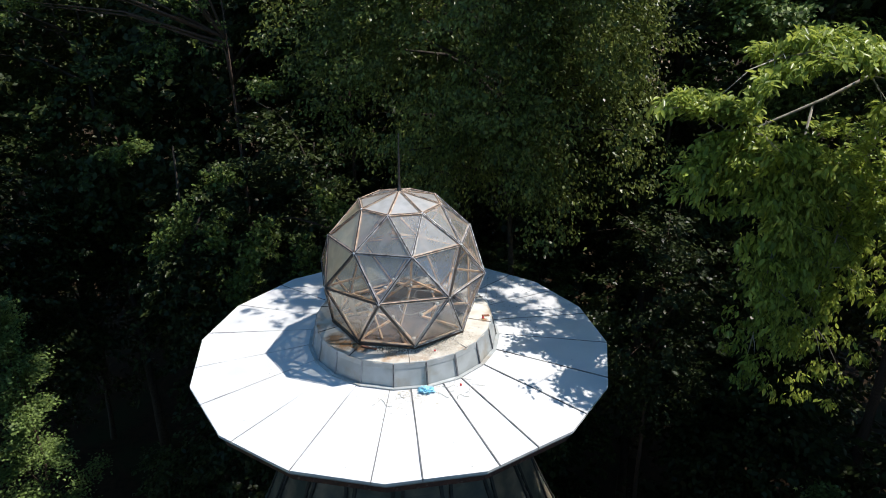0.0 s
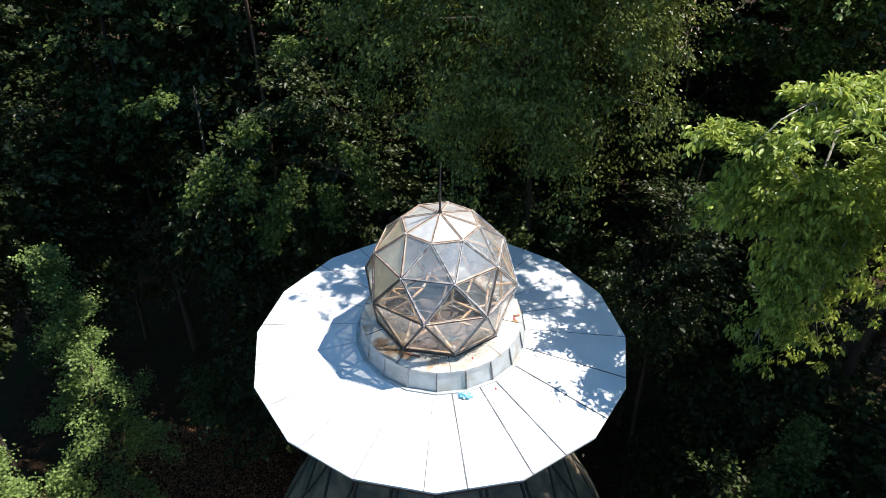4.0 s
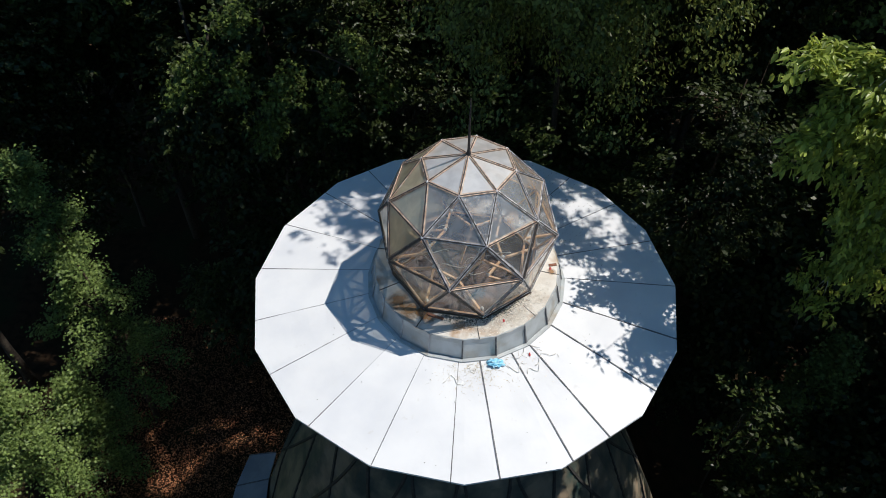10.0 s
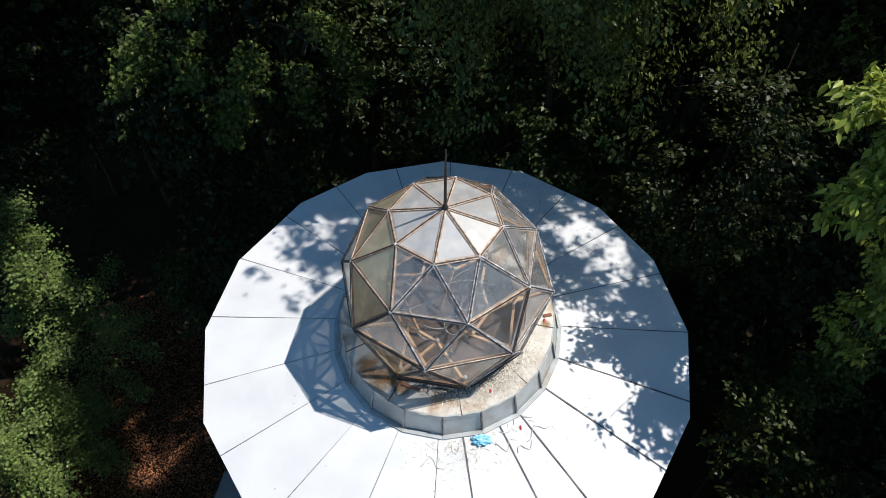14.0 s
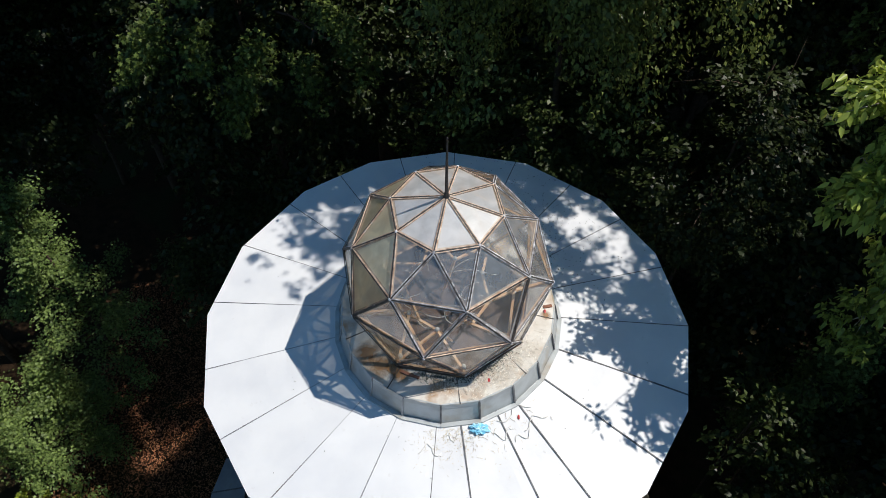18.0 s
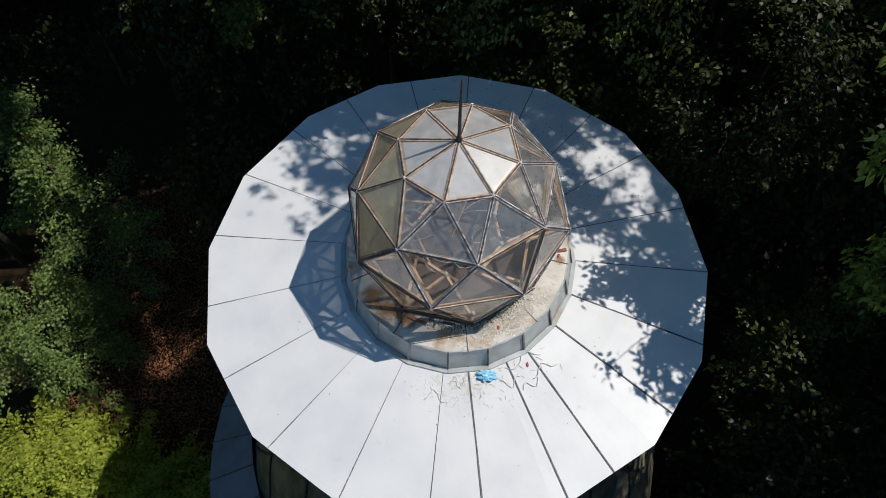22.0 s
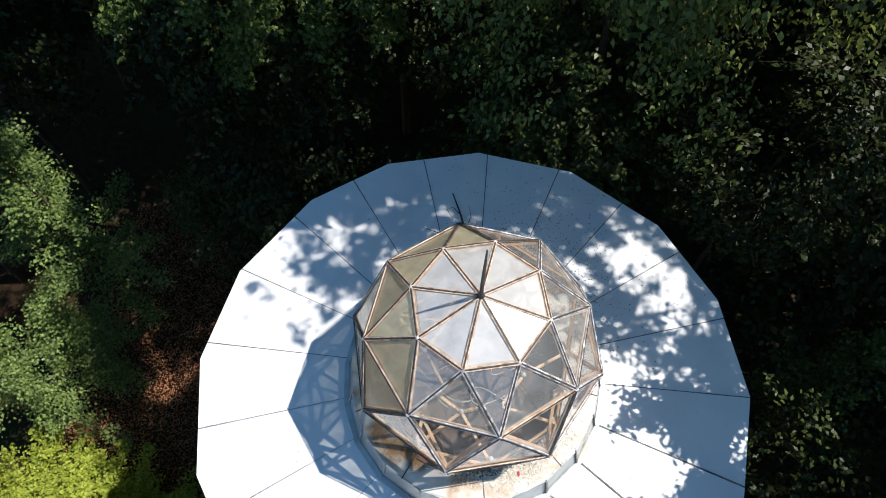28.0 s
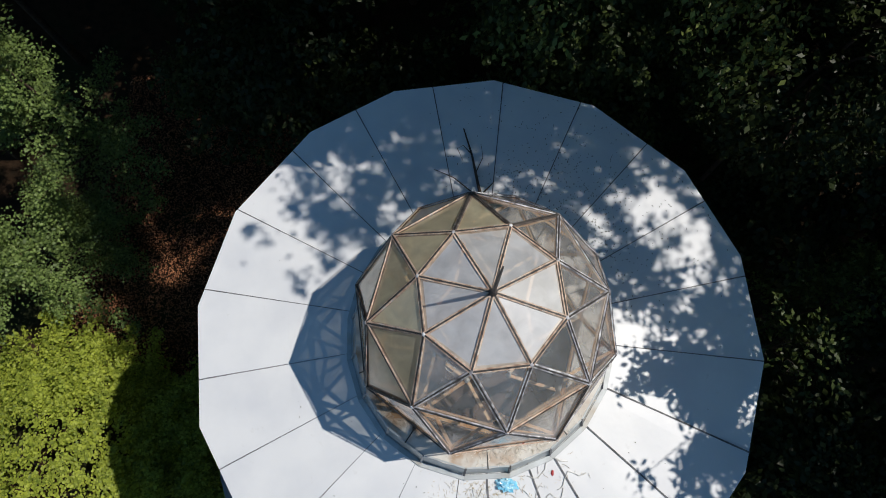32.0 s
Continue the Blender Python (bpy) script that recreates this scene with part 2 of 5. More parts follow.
M_TAR = material("black_sealant", (0.03, 0.028, 0.027), (0.09, 0.08, 0.07), scale=20, rough=0.6, bump=0.4)
M_PANE = dirty_glass("dusty_pane", (0.9, 0.94, 0.97), 0.15, 0.3, 0.2, (0.95, 0.96, 0.97), 0.1, 0.4)
M_PANE_TOP = dirty_glass("dustier_top_pane", (0.93, 0.94, 0.95), 0.52, 0.76, 0.15, (0.9, 0.9, 0.89), 0.12, 0.36)
M_PANE_CLEAR = dirty_glass("clearer_pane", (0.88, 0.92, 0.97), 0.07, 0.2, 0.12, (0.97, 0.97, 0.98), 0.05)
M_PANE_GREEN = dirty_glass("algae_pane", (0.98, 0.91, 0.64), 0.6, 0.86, 0.18, (0.93, 0.91, 0.8), 0.1, 0.55)
M_PANE_ALGAE = dirty_glass("thin_algae_pane", (0.95, 0.9, 0.7), 0.18, 0.4, 0.15, (0.95, 0.94, 0.87), 0.06, 0.6)
M_PANE_SUN = dirty_glass("sun_bleached_pane", (0.95, 0.96, 0.96), 0.14, 0.32, 0.2, (0.96, 0.96, 0.96), 0.06, 0.5)
M_PANE_LOW = dirty_glass("clear_low_pane", (0.9, 0.92, 0.95), 0.1, 0.2, 0.1, (0.95, 0.95, 0.94), 0.04)
M_RIM = dirty_glass("grimy_pane_margin", (0.82, 0.83, 0.84), 0.22, 0.7, 0.25, (0.8, 0.8, 0.8), 0.06)
M_RIM_WARM = dirty_glass("rusty_pane_margin", (0.82, 0.72, 0.6), 0.3, 0.85, 0.25, (0.75, 0.7, 0.62), 0.06)
M_RAIL = material("rusty_base_rail", (0.11, 0.075, 0.055), (0.045, 0.035, 0.03), scale=7, rough=0.75, bump=0.4, stain=(0.3, 0.15, 0.07), stain_scale=5, stain_low=0.58, stain_high=0.7)
M_ROD = material("blackened_iron_rod", (0.06, 0.06, 0.065), (0.12, 0.1, 0.09), scale=30, rough=0.5, metal=0.6)
M_INNER = material("inner_floor_boards", (0.17, 0.12, 0.095), (0.1, 0.07, 0.058), scale=5, rough=0.8, bump=0.3, per_object=0.2)
# Teal patches put the trees' reflection in the shaded cladding into its colour.
M_BOARD = material("tower_cladding", (0.25, 0.195, 0.135), (0.14, 0.12, 0.09), scale=2.2, rough=0.38, bump=0.15, bump_scale=18,
                   stain=(0.03, 0.055, 0.05), stain_scale=1.1, stain_low=0.42, stain_high=0.66, per_object=0.1)
M_RIB = material("tower_rib", (0.03, 0.03, 0.03), (0.06, 0.055, 0.05), scale=8, rough=0.6, bump=0.3)
M_LOWER = material("lower_roof_sheet", (0.27, 0.28, 0.3), (0.2, 0.21, 0.23), scale=2, rough=0.5, bump=0.1,
                   stain=(0.27, 0.17, 0.11), stain_scale=1.6, stain_low=0.58, stain_high=0.72, per_object=0.08)
M_BARK = material("tree_bark", (0.075, 0.063, 0.052), (0.04, 0.035, 0.03), scale=9, rough=0.9, bump=0.8, bump_scale=22)
M_PALE_BARK = material("pale_branch_bark", (0.40, 0.37, 0.32), (0.24, 0.21, 0.18), scale=12, rough=0.85, bump=0.5, bump_scale=30)
M_GROUND = material("forest_floor", (0.046, 0.027, 0.015), (0.025, 0.017, 0.01), scale=2.5, rough=0.95, bump=1.0, bump_scale=9,
                    stain=(0.03, 0.035, 0.015), stain_scale=0.35, stain_low=0.5, stain_high=0.65)
M_LITTER = material("fallen_leaves", (0.38, 0.175, 0.09), (0.22, 0.092, 0.05), scale=3, rough=0.85, per_island=0.5)
M_STRAW = material("dry_straw", (0.8, 0.77, 0.7), (0.62, 0.54, 0.44), scale=20, rough=0.85, per_island=0.35)
M_STRAW_DARK = material("weathered_straw", (0.5, 0.42, 0.32), (0.36, 0.28, 0.2), scale=20, rough=0.85, per_island=0.35)
M_STRAW_TAN = material("tan_straw", (0.66, 0.56, 0.36), (0.5, 0.4, 0.22), scale=20, rough=0.85, per_island=0.3)
M_RUST_FILM = rust_film("rust_wash", (0.2, 0.08, 0.025), (0.52, 0.3, 0.13), 0.7)
M_DIRT = material("grey_dirt_crumbs", (0.2, 0.21, 0.18), (0.07, 0.07, 0.06), scale=20, rough=0.95, per_island=0.5)
M_BAG = material("thin_blue_plastic", (0.22, 0.6, 0.82), (0.55, 0.8, 0.9), scale=15, rough=0.25)
M_RED = material("red_plastic_scrap", (0.5, 0.04, 0.04), (0.35, 0.03, 0.03), scale=20, rough=0.4)
M_RUST = material("rusty_iron", (0.3, 0.15, 0.1), (0.2, 0.09, 0.06), scale=20, rough=0.85, bump=0.5)
M_KNOB = material("white_porcelain", (0.75, 0.74, 0.7), (0.6, 0.58, 0.53), scale=20, rough=0.3)
M_TWIG = material("dead_twig_bark", (0.07, 0.05, 0.04), (0.13, 0.09, 0.07), scale=30, rough=0.9, bump=0.4)
# Forest shade is put into L_DARK and L_MAPLE; L_BOUGH is maple coloured sunlit.
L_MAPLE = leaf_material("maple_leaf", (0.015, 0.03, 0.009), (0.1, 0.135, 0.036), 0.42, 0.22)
L_WILLOW = leaf_material("fine_olive_leaf", (0.014, 0.03, 0.009), (0.225, 0.275, 0.07), 0.38, 0.26)
L_ELM = leaf_material("bright_ash_leaf", (0.055, 0.1, 0.02), (0.46, 0.54, 0.115), 0.34, 0.38)
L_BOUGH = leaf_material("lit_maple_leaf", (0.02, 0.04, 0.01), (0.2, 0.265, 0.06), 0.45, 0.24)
L_DARK = leaf_material("shaded_forest_leaf", (0.012, 0.023, 0.008), (0.06, 0.08, 0.022), 0.42, 0.2)
L_BLUE = leaf_material("bluish_leaf", (0.03, 0.056, 0.016), (0.27, 0.37, 0.105), 0.5, 0.22)
L_VINE = leaf_material("yellow_green_leaf", (0.1, 0.15, 0.02), (0.52, 0.58, 0.09), 0.45, 0.36)


# ---- mesh helpers ----
def part(name, bm, mat, parent=None, label="", smooth=False):
    """Links a bmesh as one mesh object, under a thing or a part."""
    me = bpy.data.meshes.new(name)
    bm.normal_update()
    bm.to_mesh(me)
    bm.free()
    if smooth:
        me.shade_smooth()
    me.materials.append(mat)
    return place(name, me, parent, label)


def place(name, me, parent=None, label=""):
    ob = new(name, me)
    ob.parent = parent
    if label:
        ob["label"] = label
    return ob


def prism(bm, bottom, top):
    """A closed solid between two loops of as many points."""
    lo, hi = [bm.verts.new(p) for p in bottom], [bm.verts.new(p) for p in top]
    bm.faces.new(lo[::-1])
    bm.faces.new(hi)
    for i in range(len(lo)):
        j = (i + 1) % len(lo)
        bm.faces.new((lo[i], lo[j], hi[j], hi[i]))


def bar(bm, a, b, up, width, height, lift=0.0, taper=1.0):
    """A bar of rectangular section from a to b; its top face looks along up, its underside lies lift above the line."""
    a, b = Vector(a), Vector(b)
    along = (b - a).normalized()
    side = along.cross(Vector(up)).normalized()
    rise = side.cross(along)
    def ring(p, w, lift0, h):
        return [p + side * s * w / 2 + rise * r for s, r in ((-1, lift0), (1, lift0), (0.86, lift0 + h), (-0.86, lift0 + h))]
    p, q = ring(a, width, lift, height), ring(b, width * taper, lift, height)
    vs = [bm.verts.new(v) for v in p + q]
    for f in ((3, 2, 1, 0), (4, 5, 6, 7), (0, 1, 5, 4), (1, 2, 6, 5), (2, 3, 7, 6), (3, 0, 4, 7)):
        bm.faces.new([vs[i] for i in f])


def tube(bm, points, radii, sides=7):
    """A round limb along points with a radius at each."""
    rings = []
    for i, p in enumerate(points):
        p = Vector(p)
        d = Vector(points[min(i + 1, len(points) - 1)]) - Vector(points[max(i - 1, 0)])
        d.normalize()
        s = d.cross(Vector((0.3, 0.9, 0.31)))
        s.normalize()
        u = s.cross(d)
        rings.append([bm.verts.new(p + (s * math.cos(a) + u * math.sin(a)) * radii[i]) for a in (math.tau * k / sides for k in range(sides))])
    for r0, r1 in zip(rings, rings[1:]):
        for k in range(sides):
            bm.faces.new((r0[k], r0[(k + 1) % sides], r1[(k + 1) % sides], r1[k]))
    bm.faces.new(rings[0][::-1])
    bm.faces.new(rings[-1])


def settle(thing, base):
    """Sets the origin of a thing at its base; its parts stay where they are."""
    thing.location = base
    for child in thing.children:
        child.matrix_parent_inverse = Matrix.Translation(-Vector(base))
    return thing


def polar(r, degrees, z, cx=0.0, cy=0.0):
    return Vector((cx + r * math.cos(radians(degrees)), cy + r * math.sin(radians(degrees)), z))


# ---- tower: sizes ----
EAVE_Z, CURB_Z, CURB_TOP = 17.485, 17.66, 18.085
EAVE_R, CURB_TOP_R = 3.90, 1.725
EAVE_CORNERS = [0.6, 22.5, 44.0, 68.4, 91.5, 114.0, 134.8, 158.7, 180.0, 204.2, 227.6, 249.2, 270.6, 292.4, 316.8, 338.4]
SEAMS = [0.5, 18.2, 36.2, 53.9, 71.3, 89.3, 105.3, 123.6, 140.5, 158.0, 176.3, 195.0, 213.3, 231.6, 249.6, 267.6, 278.5, 295.6, 306.5, 324.5, 342.2]


def curb_r(degrees):
    """Radius of the curb's foot: it is not quite round, flatter on the west side."""
    c = math.cos(radians(degrees))
    return 1.83 - (0.12 if c < 0 else 0.06) * c * c


def curb_top_r(degrees):
    return curb_r(degrees) - 0.105


def eave_point(degrees, z=EAVE_Z, scale=1.0):
    """The point of the polygonal eave line in that direction."""
    corners = EAVE_CORNERS + [EAVE_CORNERS[0] + 360]
    d = (degrees - corners[0]) % 360 + corners[0]
    for a, b in zip(corners, corners[1:]):
        if a <= d <= b:
            p, q, way = polar(EAVE_R, a, z), polar(EAVE_R, b, z), polar(1, d, 0)
            e = q - p
            s = (p.y * e.x - p.x * e.y) / (way.y * e.x - way.x * e.y)
            return Vector((way.x * s * scale, way.y * s * scale, z))


tower = tagged(new("tower"), "round clad tower with a white sheet-metal hat roof", "tower")


def roof_sheet(a, b, parent):
    """One tapered sheet between two seams, from the curb to the eave, with a turned-down edge and slight buckles."""
    bm = bmesh.new()
    stops = [a + 0.12] + [c + 360 * k for c in EAVE_CORNERS for k in (0, 1) if a + 0.6 < c + 360 * k < b - 0.6] + [b - 0.12]
    dense = []
    for u, v in zip(stops, stops[1:]):
        n = max(1, round((v - u) / 5))
        dense += [u + (v - u) * i / n for i in range(n)]
    dense.append(stops[-1])
    grid = []
    for d in dense:
        rim = eave_point(d)
        hub = polar(1.64, d, CURB_Z + 0.02)
        column = []
        for i in range(8):
            s = i / 7
            p = hub.lerp(rim, s)
            inside = math.sin(math.pi * s)
            p.z += 0.006 * inside * noise.noise((p.x * 1.7, p.y * 1.7, a)) * 2
            column.append(bm.verts.new(p))
        column.append(bm.verts.new(rim + Vector((0, 0, -0.045))))
        column.append(bm.verts.new(rim * 0.985 + Vector((0, 0, 0.015 * rim.z - 0.05))))
        grid.append(column)
    for c0, c1 in zip(grid, grid[1:]):
        for i in range(9):
            bm.faces.new((c0[i], c0[i + 1], c1[i + 1], c1[i]))
    return part("roof_sheet", bm, M_SHEET, parent)


roof = place("roof", None, tower)
for a, b in zip(SEAMS, SEAMS[1:] + [SEAMS[0] + 360]):
    roof_sheet(a, b, roof)
for d in SEAMS:
    bm = bmesh.new()
    # Lap shadow is put into seam colour and width: west-front seams paler, thinner.
    faint = 185 < d < 272
    bar(bm, polar(curb_r(d) - 0.03, d, CURB_Z + 0.008), eave_point(d) + Vector((0, 0, -0.002)), (0, 0, 1), 0.006 if 185 < d < 250 else 0.009 if faint else 0.013 if 0 < d % 360 < 186 else 0.023, 0.007 if faint else 0.012 if 0 < d % 360 < 186 else 0.019, -0.004)
    part("seam", bm, M_DRIP if 185 < d < 250 else M_SEAM, roof)
# deck under the sheets, drip edge and fascia boards
bm = bmesh.new()
loop = [(eave_point(d, EAVE_Z - 0.06, 0.975), polar(1.60, d, CURB_Z - 0.06)) for d in [c for x in EAVE_CORNERS for c in (x, x + 11)]]
low = [bm.verts.new(p) for p, _ in loop]
high = [bm.verts.new(q) for _, q in loop]
low2 = [bm.verts.new(p - Vector((0, 0, 0.1))) for p, _ in loop]
high2 = [bm.verts.new(q - Vector((0, 0, 0.14))) for _, q in loop]
for i in range(len(loop)):
    j = (i + 1) % len(loop)
    for f in ((low[i], low[j], high[j], high[i]), (low2[j], low2[i], high2[i], high2[j]), (low[j], low[i], low2[i], low2[j]), (high[i], high[j], high2[j], high2[i])):
        bm.faces.new(f)
part("roof_deck", bm, M_FASCIA, tower)
for a, b in zip(EAVE_CORNERS, EAVE_CORNERS[1:] + [EAVE_CORNERS[0] + 360]):
    for name, mat, s, top, drop, thick in (("drip_edge", M_DRIP, 0.990, -0.05, 0.05, 0.02), ("fascia_board", M_FASCIA, 0.972, -0.08, 0.17, 0.035), ("fascia_board", M_FASCIA, 0.945, -0.24, 0.10, 0.05)):
        p, q = eave_point(a + 0.05, EAVE_Z + top, s), eave_point(b - 0.05, EAVE_Z + top, s)
        inward = Vector((-(p + q).x, -(p + q).y, 0)).normalized() * thick
        down = Vector((0, 0, -drop))
        bm = bmesh.new()
        prism(bm, [p + down, q + down, q + down + inward, p + down + inward], [p, q, q + inward, p + inward])
        part(name, bm, mat, tower)
bm = bmesh.new()
outer = [bm.verts.new(eave_point(c, EAVE_Z - 0.3, 0.95)) for c in EAVE_CORNERS]
inner = [bm.verts.new(polar(2.5, c, EAVE_Z - 0.34)) for c in EAVE_CORNERS]
for i in range(16):
    bm.faces.new((outer[i], inner[i], inner[(i + 1) % 16], outer[(i + 1) % 16]))
part("soffit", bm, M_FASCIA, tower)

# ---- curb under the dome: twenty plates, joint strips, capping and a ledge ----
CURB_PHASE = -90.6
curb = tagged(new("dome_curb"), "low faceted zinc curb, stained with rust, on the roof", "curb")
for k in range(20):
    a, b = CURB_PHASE + 18 * k + 0.3, CURB_PHASE + 18 * k + 17.7
    bm = bmesh.new()
    prism(bm, [polar(curb_r(a), a, CURB_Z - 0.02), polar(curb_r(b), b, CURB_Z - 0.02), polar(curb_r(b) - 0.04, b, CURB_Z - 0.02), polar(curb_r(a) - 0.04, a, CURB_Z - 0.02)],
          [polar(curb_top_r(a) + 0.012, a, CURB_TOP - 0.05), polar(curb_top_r(b) + 0.012, b, CURB_TOP - 0.05), polar(curb_top_r(b) - 0.04, b, CURB_TOP - 0.05), polar(curb_top_r(a) - 0.04, a, CURB_TOP - 0.05)])
    part("plate", bm, M_CURB, curb)
    bm = bmesh.new()
    d = CURB_PHASE + 18 * k
    bar(bm, polar(curb_r(d) + 0.004, d, CURB_Z - 0.01), polar(curb_top_r(d) + 0.016, d, CURB_TOP - 0.02), polar(1, d, 0.3), 0.028, 0.016)
    part("joint_strip", bm, M_SEAM if k % 20 < 6 else M_DRIP, curb)
    bm = bmesh.new()
    ra, rb = curb_top_r(a) + 0.03, curb_top_r(b) + 0.03
    prism(bm, [polar(ra, a, CURB_TOP - 0.095), polar(rb, b, CURB_TOP - 0.095), polar(rb - 0.02, b, CURB_TOP - 0.095), polar(ra - 0.02, a, CURB_TOP - 0.095)],
          [polar(ra - 0.012, a, CURB_TOP), polar(rb - 0.012, b, CURB_TOP), polar(rb - 0.032, b, CURB_TOP), polar(ra - 0.032, a, CURB_TOP)])
    part("capping", bm, M_CURB, curb)
    bm = bmesh.new()
    bar(bm, polar(curb_r(a - 0.3) + 0.035, a - 0.3, CURB_Z + 0.012), polar(curb_r(b + 0.3) + 0.035, b + 0.3, CURB_Z + 0.012), (0, 0, 1), 0.07, 0.014)
    part("base_flashing", bm, M_CURB, curb)
for k in range(10):
    bm = bmesh.new()
    ds = [CURB_PHASE + 9 + 36 * k + 0.2 + 35.6 * i / 4 for i in range(5)]
    lo = [polar(curb_top_r(d) + 0.005, d, CURB_TOP - 0.004) for d in ds] + [polar(1.24, d, CURB_TOP + 0.03) for d in ds[::-1]]
    prism(bm, [p - Vector((0, 0, 0.03)) for p in lo], lo)
    part("ledge_sheet", bm, M_LEDGE, curb)
    bm = bmesh.new()
    bar(bm, polar(curb_top_r(ds[0] - 0.2) + 0.01, ds[0] - 0.2, CURB_TOP - 0.004), polar(1.26, ds[0] - 0.2, CURB_TOP + 0.027), (0, 0, 1), 0.014, 0.008)
    part("ledge_seam", bm, M_TAR, curb)
# rust washed down over the ledge: direction, distance from the axis, half sizes across and along
RUST_SPOTS = [(-128.1, 1.47, 0.2, 0.2), (-139.0, 1.46, 0.22, 0.26), (-120.0, 1.4, 0.14, 0.18), (-114.2, 1.44, 0.12, 0.15), (-8.0, 1.55, 0.1, 0.1)]
for d, r, across, along in RUST_SPOTS:
    bm = bmesh.new()
    side, top_r = math.degrees(across / r), min(r + along, curb_top_r(d) - 0.01)
    ledge = lambda q, e: CURB_TOP - 0.004 + 0.034 * (curb_top_r(e) + 0.005 - q) / (curb_top_r(e) - 1.235) + 0.004
    ring = [[polar(q, e, ledge(q, e)) for q in (max(1.25, r - along), r, top_r)] for e in (d - side, d, d + side)]
    grid = [[bm.verts.new(p) for p in row] for row in ring]
    for i in (0, 1):
        for j in (0, 1):
            bm.faces.new((grid[i][j], grid[i][j + 1], grid[i + 1][j + 1], grid[i + 1][j]))
    part("rust_stain", bm, M_RUST_FILM, curb, "orange-brown rust stain")

# ---- geodesic dome ----
DOME_X, DOME_Y = 0.008, -0.05
LEVELS = [(1.30, 18.155, 13.6), (1.53, 19.08, -9.4), (1.277, 19.80, 13.2), (0.745, 20.336, -10.0)]
APEX = Vector((DOME_X, DOME_Y, 20.54))
rings = [[polar(r, ph + 45 * k, z, DOME_X, DOME_Y) for k in range(8)] for r, z, ph in LEVELS]
HEART = Vector((DOME_X, DOME_Y, 19.1))
dome = tagged(new("geodesic_dome"), "weathered geodesic dome of dusty triangular panes on a wooden frame", "dome")


def strut(a, b, level):
    """Wooden strut inside, weathered strip and black sealant ridge outside."""
    out = ((a + b) / 2 - HEART).normalized()
    bm = bmesh.new()
    bar(bm, a - out * 0.012, b - out * 0.012, -out, 0.026, 0.03)
    s = part("strut", bm, M_WOOD, dome)
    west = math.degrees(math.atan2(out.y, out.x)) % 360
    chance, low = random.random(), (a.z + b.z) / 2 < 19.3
    # Top strips are warm, low west ones dark, the others drawn by chance.
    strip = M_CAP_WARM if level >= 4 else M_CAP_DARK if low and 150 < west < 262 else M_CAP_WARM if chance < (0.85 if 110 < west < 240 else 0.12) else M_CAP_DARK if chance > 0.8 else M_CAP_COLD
    for side in (-1, 1):
        lateral = (b - a).normalized().cross(out).normalized()
        bm = bmesh.new()
        n, rows = 5, []
        for i in range(n + 1):
            p = a.lerp(b, i / n) + lateral * 0.015 * side + out * random.uniform(0.001, 0.004)
            w, h = random.uniform(0.005, 0.009), random.uniform(0.008, 0.013)
            rows.append([bm.verts.new(p + lateral * u * w + out * v) for u, v in ((-1, 0), (1, 0), (0.8, h), (-0.8, h))])
        for r0, r1 in zip(rows, rows[1:]):
            for i in range(4):
                bm.faces.new((r0[i], r0[(i + 1) % 4], r1[(i + 1) % 4], r1[i]))
        bm.faces.new(rows[0][::-1])
        bm.faces.new(rows[-1])
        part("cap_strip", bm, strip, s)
    bm = bmesh.new()
    bar(bm, a, b, out, 0.019, 0.013, 0.004)
    part("sealant_ridge", bm, M_TAR, s)


def pane(a, b, c, mat):
    out = (b - a).cross(c - a).normalized()
    mid = (a + b + c) / 3
    if out.dot(mid - HEART) < 0:
        out, b, c = -out, c, b
    tri = [p.lerp(mid, 0.02) - out * 0.004 for p in (a, b, c)]
    # a margin of dried dirt runs round each sheet, wider at the foot
    low = min(p.z for p in tri)
    inner = [p.lerp(mid, (0.17 if p.z < low + 0.1 else 0.11) * random.uniform(0.8, 1.2)) - out * 0.004 for p in (a, b, c)]
    me = bpy.data.meshes.new("pane")
    me.from_pydata([tuple(p) for p in tri + inner], [], [(3, 4, 5), (0, 1, 4, 3), (1, 2, 5, 4), (2, 0, 3, 5)])
    me.materials.append(mat)
    me.materials.append(M_RIM_WARM if mid.z > 19.9 or mid.x < -0.5 else M_RIM)
    for i in (1, 2, 3):
        me.polygons[i].material_index = 1
    place("pane", me, dome)


def pane_material(mid):
    """South side panes are clear low down, the shaded west side is green with algae."""
    d = math.degrees(math.atan2(mid.y, mid.x))
    if mid.z > 20.2:
        return M_PANE_TOP
    if mid.z > 19.2 and -25 < d < 75:
        return M_PANE_SUN
    if mid.z < 19.0 and -98 < d < -20:
        return M_PANE_LOW
    if mid.z < 19.7 and -112 < d < -30:
        return M_PANE_CLEAR
    if mid.z < 19.0 and -150 < d < -98:
        return M_PANE_ALGAE
    if d > 100 or d < -140:
        return M_PANE_GREEN
    return M_PANE


for k in range(8):
    strut(rings[3][k], APEX, 4)
    strut(rings[3][k], rings[3][(k + 1) % 8], 4)
    tri = (rings[3][k], rings[3][(k + 1) % 8], APEX)
    pane(*tri, pane_material(sum(tri, Vector()) / 3))
